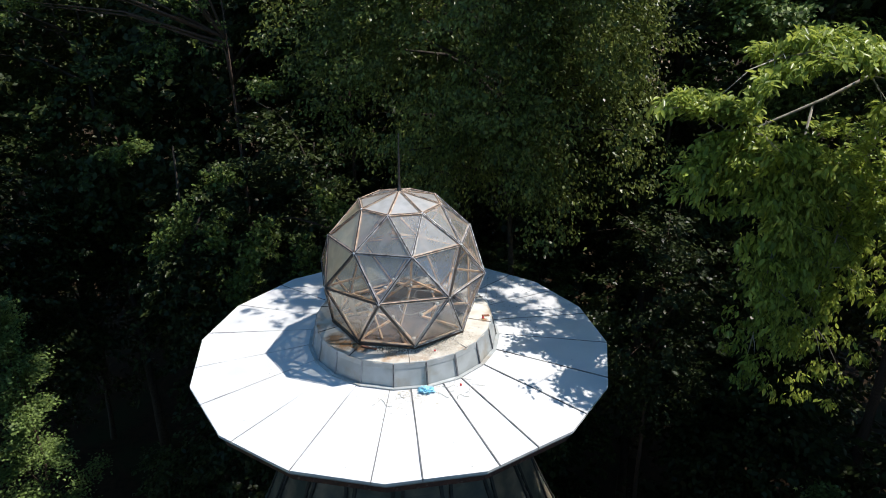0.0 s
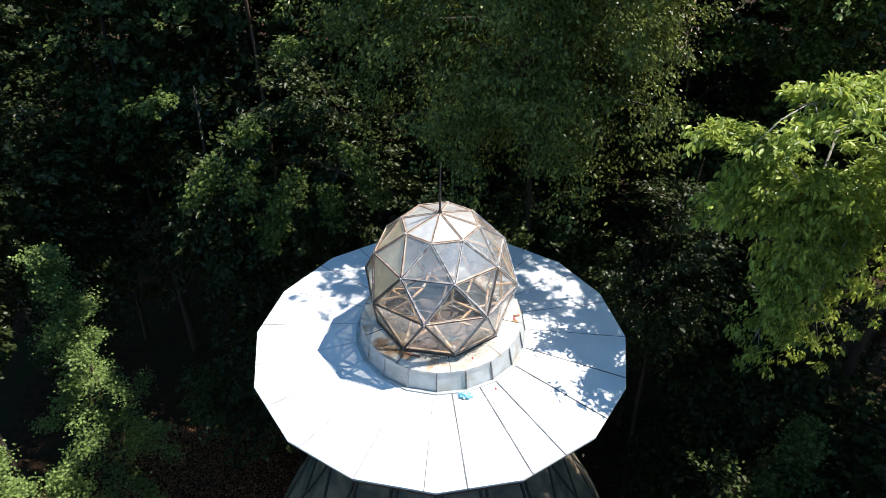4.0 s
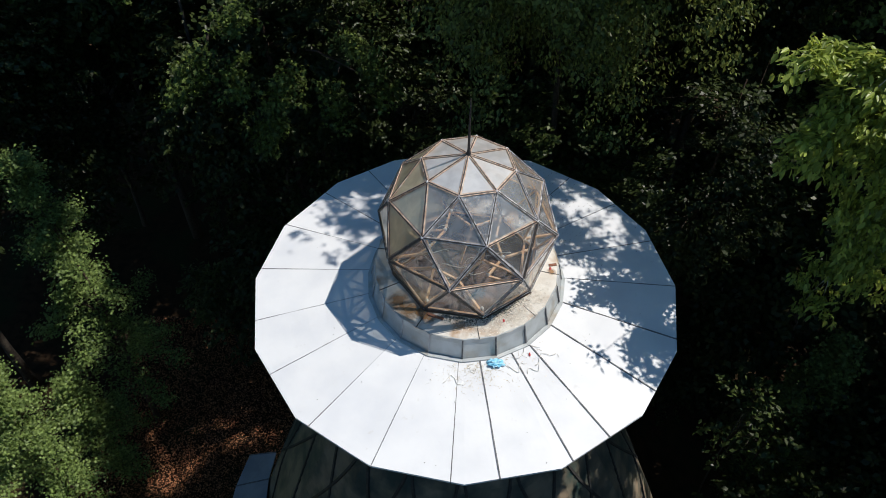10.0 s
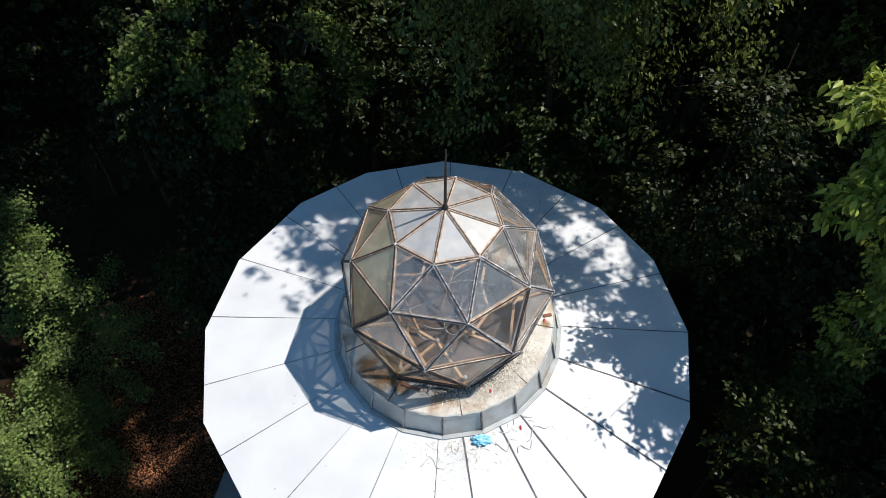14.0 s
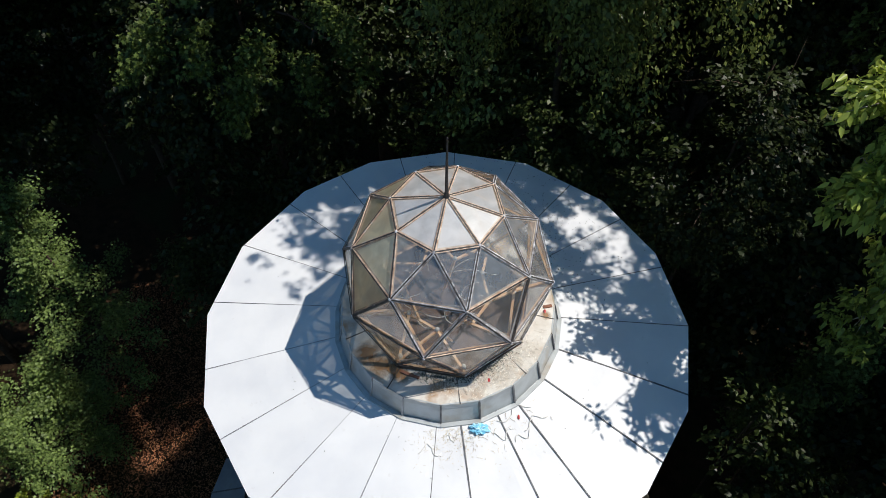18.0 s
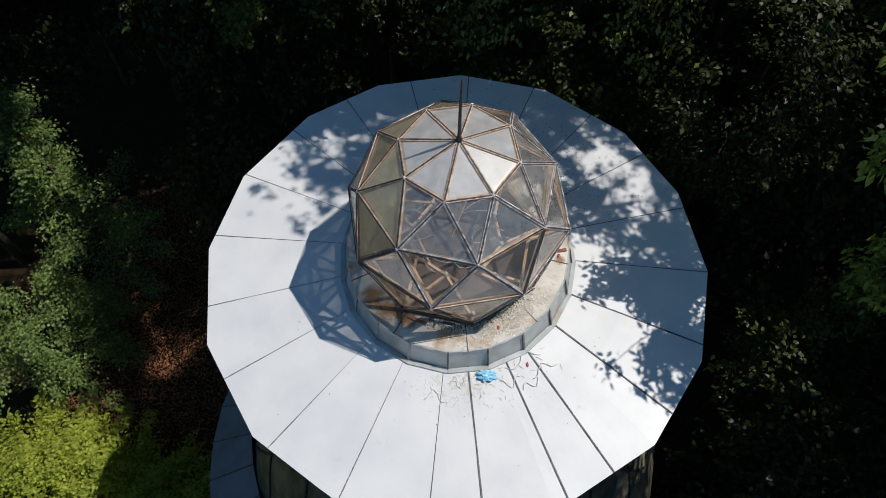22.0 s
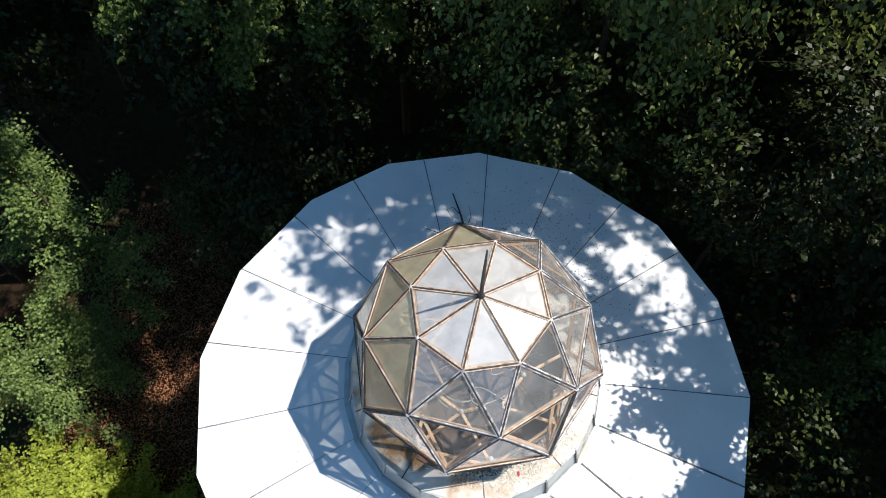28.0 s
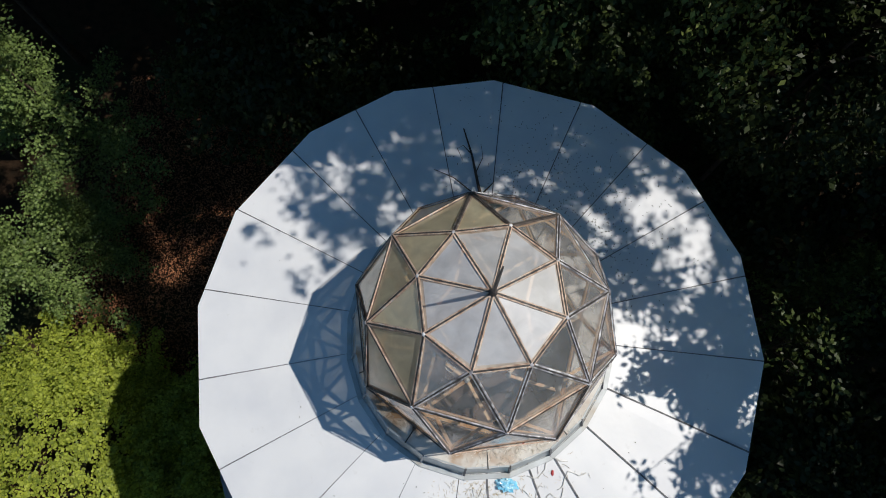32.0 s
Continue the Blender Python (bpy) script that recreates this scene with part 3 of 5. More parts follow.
for level in range(3):
    low_ring, high_ring = rings[level], rings[level + 1]
    shift = 1 if LEVELS[level][2] > LEVELS[level + 1][2] else 0
    for k in range(8):
        strut(low_ring[k], low_ring[(k + 1) % 8], level)
        up_a, up_b = high_ring[(k + shift - 1) % 8], high_ring[(k + shift) % 8]
        strut(low_ring[k], up_a, level + 0.5)
        strut(low_ring[k], up_b, level + 0.5)
        for tri in ((low_ring[k], up_a, up_b), (low_ring[k], low_ring[(k + 1) % 8], up_b)):
            pane(*tri, pane_material(sum(tri, Vector()) / 3))
for ring_points in rings:
    for p in ring_points:
        out = (p - HEART).normalized()
        bm = bmesh.new()
        bmesh.ops.create_uvsphere(bm, u_segments=8, v_segments=5, radius=0.026, matrix=Matrix.Translation(p + out * 0.005) @ out.to_track_quat("Z", "Y").to_matrix().to_4x4() @ Matrix.Diagonal((1, 1, 0.55, 1)))
        part("node_plate", bm, M_CAP_COLD, dome, smooth=True)
for p in rings[0]:
    bm = bmesh.new()
    q = p.lerp(Vector((DOME_X, DOME_Y, p.z)), 0.07)
    bmesh.ops.create_cone(bm, cap_ends=True, segments=10, radius1=0.035, radius2=0.025, depth=0.09, matrix=Matrix.Translation(q + Vector((0, 0, 0.05))))
    bmesh.ops.create_uvsphere(bm, u_segments=10, v_segments=6, radius=0.036, matrix=Matrix.Translation(q + Vector((0, 0, 0.11))))
    part("insulator_knob", bm, M_KNOB, dome, "white porcelain knob", True)
bm = bmesh.new()
bmesh.ops.create_cone(bm, cap_ends=True, segments=10, radius1=0.045, radius2=0.02, depth=0.1, matrix=Matrix.Translation(APEX + Vector((0, 0, 0.05))))
tube(bm, [APEX, APEX + Vector((0.004, 0, 0.5)), APEX + Vector((0.012, 0.0, 1.0))], [0.024, 0.019, 0.009])
part("spike", bm, M_ROD, dome, "dark iron lightning spike")

for k in range(8):
    a, b = (p + Vector((0, 0, -0.075)) for p in (rings[0][k], rings[0][(k + 1) % 8]))
    bm = bmesh.new()
    bar(bm, a, b, (0, 0, 1), 0.05, 0.07)
    part("base_rail", bm, M_RAIL, dome, "rusty blackened base rail")
bm = bmesh.new()
for k in range(2):
    bar(bm, polar(1.39, -116 + 6 * k, CURB_TOP + 0.028), polar(1.39, -110 + 6 * k, CURB_TOP + 0.028), (0, 0, 1), 0.05 - 0.008 * k, 0.02)
part("rusty_strip", bm, M_RUST, curb, "rusty iron strip")
settle(dome, (0, 0, CURB_TOP))
settle(curb, (0, 0, CURB_Z))

# room under the dome: boarded floor, pale wall behind the curb
bm = bmesh.new()
bmesh.ops.create_circle(bm, cap_ends=True, segments=20, radius=1.62, matrix=Matrix.Translation((0, 0, 17.62)))
part("inner_floor", bm, M_INNER, tower)
bm = bmesh.new()
bmesh.ops.create_cone(bm, cap_ends=False, segments=20, radius1=1.5, radius2=1.3, depth=0.46, matrix=Matrix.Translation((0, 0, 17.84)))
part("inner_wall", bm, M_LEDGE, tower)

# slender wooden frame inside the dome: an inner ring braced to the foot of the dome and to the floor
inner = tagged(new("inner_frame"), "slender pale wooden frame with white knobs inside the dome", "frame")
hubs = [polar(0.66, -10 + 45 * k, 18.34, DOME_X, DOME_Y) for k in range(8)]
feet = [polar(0.42, 12 + 45 * k, 17.63, DOME_X, DOME_Y) for k in range(8)]
for k in range(8):
    for a, b in ((hubs[k], hubs[(k + 1) % 8]), (hubs[k], rings[0][k] * 0.97 + HEART * 0.03), (hubs[k], rings[0][(k - 1) % 8] * 0.97 + HEART * 0.03), (hubs[k], feet[k])):
        if (a, b) == (hubs[k], hubs[(k + 1) % 8]) and k in (1, 2, 4, 6) or b == feet[k] and k % 2 or k in (0, 1, 7) and b == rings[0][(k - 1) % 8] * 0.97 + HEART * 0.03:
            continue
        bm = bmesh.new()
        bar(bm, a, b, (0, 0, 1), 0.042, 0.034)
        part("brace", bm, M_WOOD, inner)
    bm = bmesh.new()
    bmesh.ops.create_uvsphere(bm, u_segments=10, v_segments=6, radius=0.036, matrix=Matrix.Translation(hubs[k] + Vector((0, 0, 0.05))))
    part("knob", bm, M_KNOB, inner, "white porcelain knob", True)
# a second layer: a small hub behind each upright middle pane, tied to the pane's three corners
for k in (2, 3, 4, 5, 6, 7):
    corners = [rings[1][k], rings[1][(k + 1) % 8], rings[2][k]]
    mid = sum(corners, Vector()) / 3
    hub = mid.lerp(Vector((DOME_X, DOME_Y, mid.z - 0.1)), 0.2)
    for p in corners:
        bm = bmesh.new()
        bar(bm, hub, p.lerp(HEART, 0.045), (0, 0, 1), 0.038, 0.032)
        part("brace", bm, M_WOOD, inner)
    bm = bmesh.new()
    bmesh.ops.create_uvsphere(bm, u_segments=10, v_segments=6, radius=0.03, matrix=Matrix.Translation(hub))
    part("knob", bm, M_KNOB, inner, "white porcelain knob", True)
settle(inner, (DOME_X, DOME_Y, 17.62))
for k in range(6):
    rs = np.random.RandomState(200 + k)
    centre = polar(0.55, 150 + 50 * k, 18.45 + 0.1 * rs.rand(), DOME_X, DOME_Y)
    pts = [centre + Vector((0.2 * math.cos(a) * (1 + 0.15 * k % 2), 0.08 * math.sin(2 * a + k), 0.16 * math.sin(a))) for a in np.linspace(0.3 * k, 0.3 * k + 4.4, 14)]
    bm = bmesh.new()
    tube(bm, pts, [0.006] * 14, 5)
    tagged(part("wire_loop", bm, M_STRAW, smooth=True), "thin pale wire loop hanging in the dome frame", "wire", group="wire loops")

# ---- flared tower body: horizontal boards on sixteen sides, crossing ribs ----
def body_radius(z):
    """Radius of the bell-shaped body at a height."""
    return float(np.interp(z, [0, 3.0, 7.0, 9.0, 10.5, 12.0, 13.2, 14.4, 15.6, 17.3], [7.6, 6.9, 5.95, 5.22, 4.6, 3.85, 3.25, 2.7, 2.2, 1.8]))


BODY_PHASE = 0.6
stops = [17.25 - 0.2 * i for i in range(48)]
rest = []
for k in range(16):
    a, b = BODY_PHASE + 22.5 * k, BODY_PHASE + 22.5 * (k + 1)
    mid = (a + 11.25) % 360
    for hi, lo in zip(stops, stops[1:]):
        quad = [polar(body_radius(lo) + 0.024, a, lo + 0.018), polar(body_radius(lo) + 0.024, b, lo + 0.018), polar(body_radius(hi), b, hi), polar(body_radius(hi), a, hi)]
        back = [polar(math.hypot(p.x, p.y) - 0.04, math.degrees(math.atan2(p.y, p.x)), p.z) for p in quad]
        if 195 < mid < 345 and lo > 11.2:
            bm = bmesh.new()
            prism(bm, back, quad)
            part("board", bm, M_BOARD, tower)
        else:
            rest += [(quad, back)]
bm = bmesh.new()
for quad, back in rest:
    prism(bm, back, quad)
tagged(part("board_cladding", bm, M_BOARD, tower), kind="stuff")
bm = bmesh.new()
lows = [bm.verts.new(polar(7.6, BODY_PHASE + 22.5 * k, -0.2)) for k in range(16)]
tops = [bm.verts.new(polar(body_radius(7.86), BODY_PHASE + 22.5 * k, 7.86)) for k in range(16)]
for k in range(16):
    bm.faces.new((lows[k], lows[(k + 1) % 16], tops[(k + 1) % 16], tops[k]))
part("tower_base", bm, M_BOARD, tower)


def wall_point(degrees, z, lift):
    """On the flat facets of the body."""
    half = 11.25
    off = (degrees - BODY_PHASE) % 22.5 - half
    return polar((body_radius(z) + lift) * math.cos(radians(half)) / math.cos(radians(off)), degrees, z)


for k in range(16):
    for turn in (-1, 1):
        bm = bmesh.new()
        zs = [17.2 - 0.31 * i for i in range(27)]
        spread = [float(np.interp(z, [9.0, 12.0, 13.6, 14.6, 15.4, 17.2], [33, 17, 7.0, 1.1, 1.8, 4.6])) for z in zs]
        pts = [wall_point(BODY_PHASE + 22.5 * k + turn * d, z, 0.03) for d, z in zip(spread, zs)]
        for p, q in zip(pts, pts[1:]):
            bar(bm, p, q, Vector((p.x, p.y, 2.0)), 0.065, 0.035, -0.01)
        part("rib", bm, M_RIB, tower)

# lower skirt roof round one side of the body
annex = tagged(new("lower_roof"), "lower grey sheet-metal skirt roof with dark seams beside the tower", "roof")
PANELS = 8


def skirt(k, inset=0.0):
    """Inner and outer corner of the skirt roof at a joint."""
    d = 172 + 70 * k / PANELS
    return polar(5.2, d, 9.2), polar(float(np.interp(d, [172, 188, 208, 222, 242], [6.1, 6.3, 6.55, 6.72, 6.85])) - inset, d, 8.72)


for k in range(PANELS):
    (in_a, out_a), (in_b, out_b) = skirt(k + 0.01), skirt(k + 0.99)
    top = [out_a, out_b, in_b, in_a]
    bm = bmesh.new()
    prism(bm, [p - Vector((0, 0, 0.05)) for p in top], top)
    part("sheet", bm, M_LOWER, annex)
    bm = bmesh.new()
    bar(bm, skirt(k)[1], skirt(k)[0], (0, 0, 1), 0.03, 0.025)
    part("seam", bm, M_SEAM, annex)
    bm = bmesh.new()
    edge = [skirt(k + 0.01, 0.05)[1], skirt(k + 0.99, 0.05)[1], skirt(k + 0.99, 0.1)[1], skirt(k + 0.01, 0.1)[1]]
    prism(bm, [Vector((p.x, p.y, 8.35)) for p in edge], [p - Vector((0, 0, 0.06)) for p in edge])
    part("fascia", bm, M_FASCIA, annex)
    bm = bmesh.new()
    edge = [skirt(k, 0.12)[1], skirt(k + 1, 0.12)[1], skirt(k + 1, 0.3)[1], skirt(k, 0.3)[1]]
    prism(bm, [Vector((p.x, p.y, -0.2)) for p in edge], [p - Vector((0, 0, 0.08)) for p in edge])
    part("wall_panel", bm, M_BOARD, annex)

# ---- ground ----
bm = bmesh.new()
N = 60
xs = [math.copysign(abs(u) ** 2.2 * 400, u) for u in np.linspace(-1, 1, N)]
grid = [[bm.verts.new((x, y, 0.35 * noise.noise((x * 0.12, y * 0.12, 3)) * min(1, math.hypot(x, y) / 12) - 0.1)) for y in xs] for x in xs]
for i in range(N - 1):
    for j in range(N - 1):
        bm.faces.new((grid[i][j], grid[i + 1][j], grid[i + 1][j + 1], grid[i][j + 1]))
tagged(part("ground", bm, M_GROUND, smooth=True), "brown forest floor covered with leaf litter", "ground", kind="structure")


# ---- foliage ----
def leaf_mesh(name, centre, normal, along, length, width, mat, fine=False):
    """Leaves as folded blades, each an island: four corners, six where the tree stands near, ten for lobed leaves ("lobed")."""
    n = len(centre)
    along = along - normal * (along * normal).sum(1, keepdims=True)
    along /= np.linalg.norm(along, axis=1, keepdims=True) + 1e-9
    side = np.cross(normal, along)
    L, W = length[:, None] * along, width[:, None] * side
    lift = normal * width[:, None]
    if fine == "lobed":
        half = [(-0.4, 0.42, -0.05), (-0.12, 0.2, 0.05), (0.12, 0.55, -0.1), (0.14, 0.18, 0.03)]
        outline = [(-0.42, 0.0, 0.0)] + half + [(0.5, 0.0, -0.14)] + [(u, -v, w) for u, v, w in half[::-1]]
        faces = np.arange(10)[None]
    elif fine:
        outline = [(-0.5, 0, 0), (-0.2, 0.5, 0.12), (0.15, 0.42, 0.1), (0.5, 0, -0.15), (0.15, -0.42, 0.1), (-0.2, -0.5, 0.12)]
        faces = np.array([[0, 1, 2, 3], [0, 3, 4, 5]])
    else:
        outline = [(-0.5, 0, 0), (-0.05, 0.5, 0.15), (0.5, 0, -0.1), (-0.05, -0.5, 0.15)]
        faces = np.array([[0, 1, 2, 3]])
    rows = [centre + u * L + v * W + w * lift for u, v, w in outline]
    k, c = len(rows), faces.shape[1]
    verts = np.stack(rows, 1).reshape(-1, 3)
    index = (np.arange(n)[:, None, None] * k + faces[None]).reshape(-1)
    me = bpy.data.meshes.new(name)
    me.vertices.add(len(verts))
    me.vertices.foreach_set("co", verts.astype(np.float32).ravel())
    me.loops.add(len(index))
    me.loops.foreach_set("vertex_index", index.astype(np.int32))
    me.polygons.add(len(index) // c)
    me.polygons.foreach_set("loop_start", np.arange(0, len(index), c, dtype=np.int32))
    me.update(calc_edges=True)
    me.materials.append(mat)
    return me


def wobble(p, seed):
    """Smooth noise of places, about -1 to 1."""
    q = np.random.RandomState(seed)
    total = np.zeros(len(p))
    for k in range(5):
        w = q.randn(3) * (0.8 + 0.5 * k)
        total += np.sin(p @ w + q.rand() * 6.28)
    return total / 2.6


def sprays_in(rs, centre, radii, count, shell=0.45, gap=-0.35, seed=1, lump=0.25):
    """Places and outward ways of twigs in a lumpy, gappy crown."""
    way = rs.randn(count * 3, 3)
    way /= np.linalg.norm(way, axis=1, keepdims=True)
    far = (shell ** 2 + (1 - shell ** 2) * rs.rand(count * 3)) ** 0.5
    far *= 1 + lump * wobble(way * 2.4, seed)
    spot = np.array(centre) + way * np.array(radii) * far[:, None]
    keep = wobble(spot * 0.9, seed + 7) > gap
    spot, way = spot[keep][:count], way[keep][:count]
    return spot, way


def leaves_on(rs, spot, way, per, size, reach, droop, flat, mat, name, fine=False, slim=0.6):
    """A leafy twig at each spot: leaves set along it, most with their faces to the sky."""
    n = len(spot)
    axis = way * np.array([1, 1, 0.45]) + np.array([0, 0, -droop]) + rs.randn(n, 3) * 0.25
    axis /= np.linalg.norm(axis, axis=1, keepdims=True)
    axis, spot, way = np.repeat(axis, per, 0), np.repeat(spot, per, 0), np.repeat(way, per, 0)
    m = len(spot)
    s = rs.rand(m, 1)
    span = reach * (0.7 + 0.6 * np.repeat(rs.rand(n, 1), per, 0))
    scatter = rs.randn(m, 3) * np.array([1, 1, flat])
    centre = spot + axis * (s - 0.4) * span + scatter * span * 0.24 * (1.15 - s)
    normal = np.array([0, 0, 1.0]) + 0.55 * way + rs.randn(m, 3) * 0.6
    normal /= np.linalg.norm(normal, axis=1, keepdims=True)
    along = axis + rs.randn(m, 3) * 0.7
    length = size * (0.65 + 0.7 * rs.rand(m))
    return leaf_mesh(name, centre, normal, along, length, length * slim * (0.85 + 0.3 * rs.rand(m)), mat, fine)


def tufts_on(rs, spot, way, per, size, out, droop, spread, mat, name, fine=True, slim=0.4, turn=0.4):
    """A tuft at each spot: leaves that spring from the end of a twig, spread round it and hang down."""
    spot, way = np.repeat(spot, per, 0), np.repeat(way, per, 0)
    m = len(spot)
    way = way / (np.linalg.norm(way, axis=1, keepdims=True) + 1e-6)
    base = spot + rs.randn(m, 3) * spread * np.array([1, 1, 0.6])
    d = way * out + rs.randn(m, 3) * np.array([0.6, 0.6, 0.4]) + np.array([0, 0, -droop])
    d /= np.linalg.norm(d, axis=1, keepdims=True)
    up = np.array([0, 0, 1.0]) + rs.randn(m, 3) * turn
    normal = up - d * (up * d).sum(1, keepdims=True)
    normal /= np.linalg.norm(normal, axis=1, keepdims=True)
    length = size * (0.6 + 0.8 * rs.rand(m))
    return leaf_mesh(name, base + d * length[:, None] * 0.5, normal, d, length, length * slim * (0.85 + 0.3 * rs.rand(m)), mat, fine)


def tree(kind, label, foot, height, crown, radii, mat, count, per, size, seed, reach=0.9, droop=0.25, flat=0.45, fine=False, slim=0.6, shell=0.45, gap=-0.35,
         bark=None, extra=None, limbs=9, trunk_r=0.22, beam=None, tuft=None, turn=0.4):
    """A tree: tapered trunk, limbs that fork into the crown, and a crown of leafy twigs."""
    rs = np.random.RandomState(seed)
    bark = bark or M_BARK
    spot, way = sprays_in(rs, crown, radii, count, shell, gap, seed)
    if extra is not None:
        spot, way = np.concatenate([spot, extra[0]]), np.concatenate([way, extra[1]])
    if beam is not None:
        # an opening in the crown along the sun's way, through which light reaches the ground
        to_sun = np.array([math.cos(radians(SUN_AZ)), math.sin(radians(SUN_AZ)), math.tan(radians(SUN_EL))])
        to_sun /= np.linalg.norm(to_sun)
        keep = np.linalg.norm(np.cross(spot - np.array(beam), to_sun), axis=1) + 1.0 * rs.rand(len(spot)) > 1.4
        spot, way = spot[keep], way[keep]
    top = tagged(new(kind), label, "tree")
    lean = Vector((crown[0] - foot[0], crown[1] - foot[1], 0))
    pts = [Vector((foot[0], foot[1], -0.2)) + lean * s ** 2 * 0.8 + Vector((0.15 * math.sin(5 * s + seed), 0.12 * math.cos(4 * s + seed), s * height * 0.92)) for s in np.linspace(0, 1, 8)]
    bm = bmesh.new()
    tube(bm, pts, [trunk_r * (1.35 if i == 0 else 1) * (1 - 0.85 * i / 7) for i in range(8)], 9)
    part("trunk", bm, bark, top, smooth=True)
    order = rs.permutation(len(spot))[:limbs]
    for i in order:
        end = Vector(spot[i])
        z0 = max(height * 0.3, min(end.z - 1.2, height * 0.85))
        s = z0 / (height * 0.92)
        a = Vector((foot[0], foot[1], -0.2)) + lean * s ** 2 * 0.8 + Vector((0, 0, s * height * 0.92))
        mid = a.lerp(end, 0.5) + Vector((0, 0, 0.35))
        r = trunk_r * 0.36
        bm = bmesh.new()
        tube(bm, [a, a.lerp(mid, 0.6), mid, mid.lerp(end, 0.6), end], [r, r * 0.8, r * 0.6, r * 0.35, r * 0.12], 6)
        for f in range(3):
            q = mid.lerp(end, 0.15 + 0.28 * f)
            tip = q + Vector(rs.randn(3) * 0.5) + (end - mid) * 0.3
            tube(bm, [q, q.lerp(tip, 0.5) + Vector((0, 0, 0.06)), tip], [r * 0.25, r * 0.15, r * 0.05], 5)
        part("limb", bm, bark, top, smooth=True)
    if tuft:
        place("crown", tufts_on(rs, spot, way, per, size, tuft, droop, reach, mat, "crown", fine, slim, turn), top)
    else:
        place("crown", leaves_on(rs, spot, way, per, size, reach, droop, flat, mat, "crown", fine, slim), top)
    return settle(top, (foot[0], foot[1], 0))


def tiers(seed, centre, radii, boughs, per, spread=(0.55, 0.55, 0.1)):
    """Leafy twigs gathered in flat boughs, with gaps between the boughs."""
    rs = np.random.RandomState(seed)
    spot, way = sprays_in(rs, centre, radii, boughs, 0.6, -3, seed, 0.2)
    n = len(spot)
    spot, way = np.repeat(spot, per, 0), np.repeat(way, per, 0)
    size = np.repeat(0.6 + 0.8 * rs.rand(n, 1), per, 0)
    off = rs.randn(len(spot), 3) * np.array(spread) * size
    off -= way * np.abs(rs.rand(len(spot), 1)) * 0.9
    off[:, 2] -= 0.12 * (off[:, 0] ** 2 + off[:, 1] ** 2)
    return spot + off, way


def boughs(seed, root, tips, per, spread=0.2, sag=0.5, inner=0.68, steps=5):
    """Leafy twigs along boughs that run from a point of the trunk out to drooping tips."""
    rs = np.random.RandomState(seed)
    spots, ways = [], []
    for tip in tips:
        for u in np.linspace(inner, 1, steps):
            p = np.array(root) * (1 - u) + np.array(tip) * u + np.array([0, 0, sag * math.sin(math.pi * u)])
            for i in range(per):
                spots.append(p + rs.randn(3) * spread * np.array([1.3, 1.3, 0.5]))
                ways.append((np.array(tip) - np.array(root)) / 4 + rs.randn(3) * 0.3)
    return np.array(spots), np.array(ways)


def spire(seed, foot, z0, z1, reach, n, per=2):
    """Leafy twigs on level boughs that stand out from a slender stem, shorter towards the top, with open gaps between."""
    rs = np.random.RandomState(seed)
    spots, ways = [], []
    for k in range(n):
        h = (k + 0.6 * rs.rand()) / n
        turn = 2.4 * k + 0.5 * rs.randn()
        out = np.array([math.cos(turn), math.sin(turn), 0.0])
        length = reach * (1.05 - h) ** 0.95 * rs.uniform(0.6, 1.15)
        for u in np.linspace(0.2, 1, 6):
            p = np.array([foot[0], foot[1], z0 + h * (z1 - z0)]) + out * length * u + np.array([0, 0, 0.35 * u - 0.45 * u * u])
            for i in range(per):
                spots.append(p + rs.randn(3) * np.array([1, 1, 0.25]) * 0.26 * (1.25 - u))
                ways.append(out + rs.randn(3) * 0.3)
    return np.array(spots), np.array(ways)


# tall olive-green tree close behind the roof
DROOPS = [(2.0 + 4.6 * math.cos(a), 8.2 - 3.9 * math.sin(a), 17.4 + 1.7 * (k % 4) + 1.6 * abs(math.cos(a))) for k, a in enumerate(np.linspace(-0.1, 3.2, 20))]
tree("weeping_tree", "tall olive-green tree with fine hanging twigs behind the roof", (3.2, 10.5), 26, (1.6, 8.8, 22.4), (5.0, 4.0, 5.4), L_WILLOW, 2500, 34, 0.112, 11,
     reach=0.2, droop=0.55, fine=False, slim=0.6, shell=0.5, gap=-0.12, limbs=34, trunk_r=0.2, bark=M_BARK, extra=boughs(26, (2.2, 8.6, 23.0), DROOPS, 7, 0.3, 1.0, 0.4, 7), beam=(-12.1, 3.9, 0), tuft=0.5, turn=0.8)
rs = np.random.RandomState(77)
n = 90
spray = np.array([6.4, 7.5, 21.5]) + rs.randn(n, 3) * np.array([0.16, 0.14, 0.5])
face = rs.randn(n, 3)
face /= np.linalg.norm(face, axis=1, keepdims=True)
withered = tagged(new("withered_twig"), "withered brown leaves hanging from a broken twig", "twig")
place("dead_leaves", leaf_mesh("dead_leaves", spray, face, rs.randn(n, 3) * 0.4 + np.array([0, 0, -1.0]), rs.uniform(0.08, 0.15, n), rs.uniform(0.03, 0.06, n), M_STRAW_DARK), withered)
bm = bmesh.new()
tube(bm, [Vector((5.4, 8.2, 22.8)), Vector((6.0, 7.8, 22.5)), Vector((6.4, 7.5, 21.8)), Vector((6.45, 7.45, 20.9))], [0.03, 0.022, 0.015, 0.006], 6)
part("stalk", bm, M_BARK, withered, smooth=True)
settle(withered, (5.4, 8.2, 22.8))
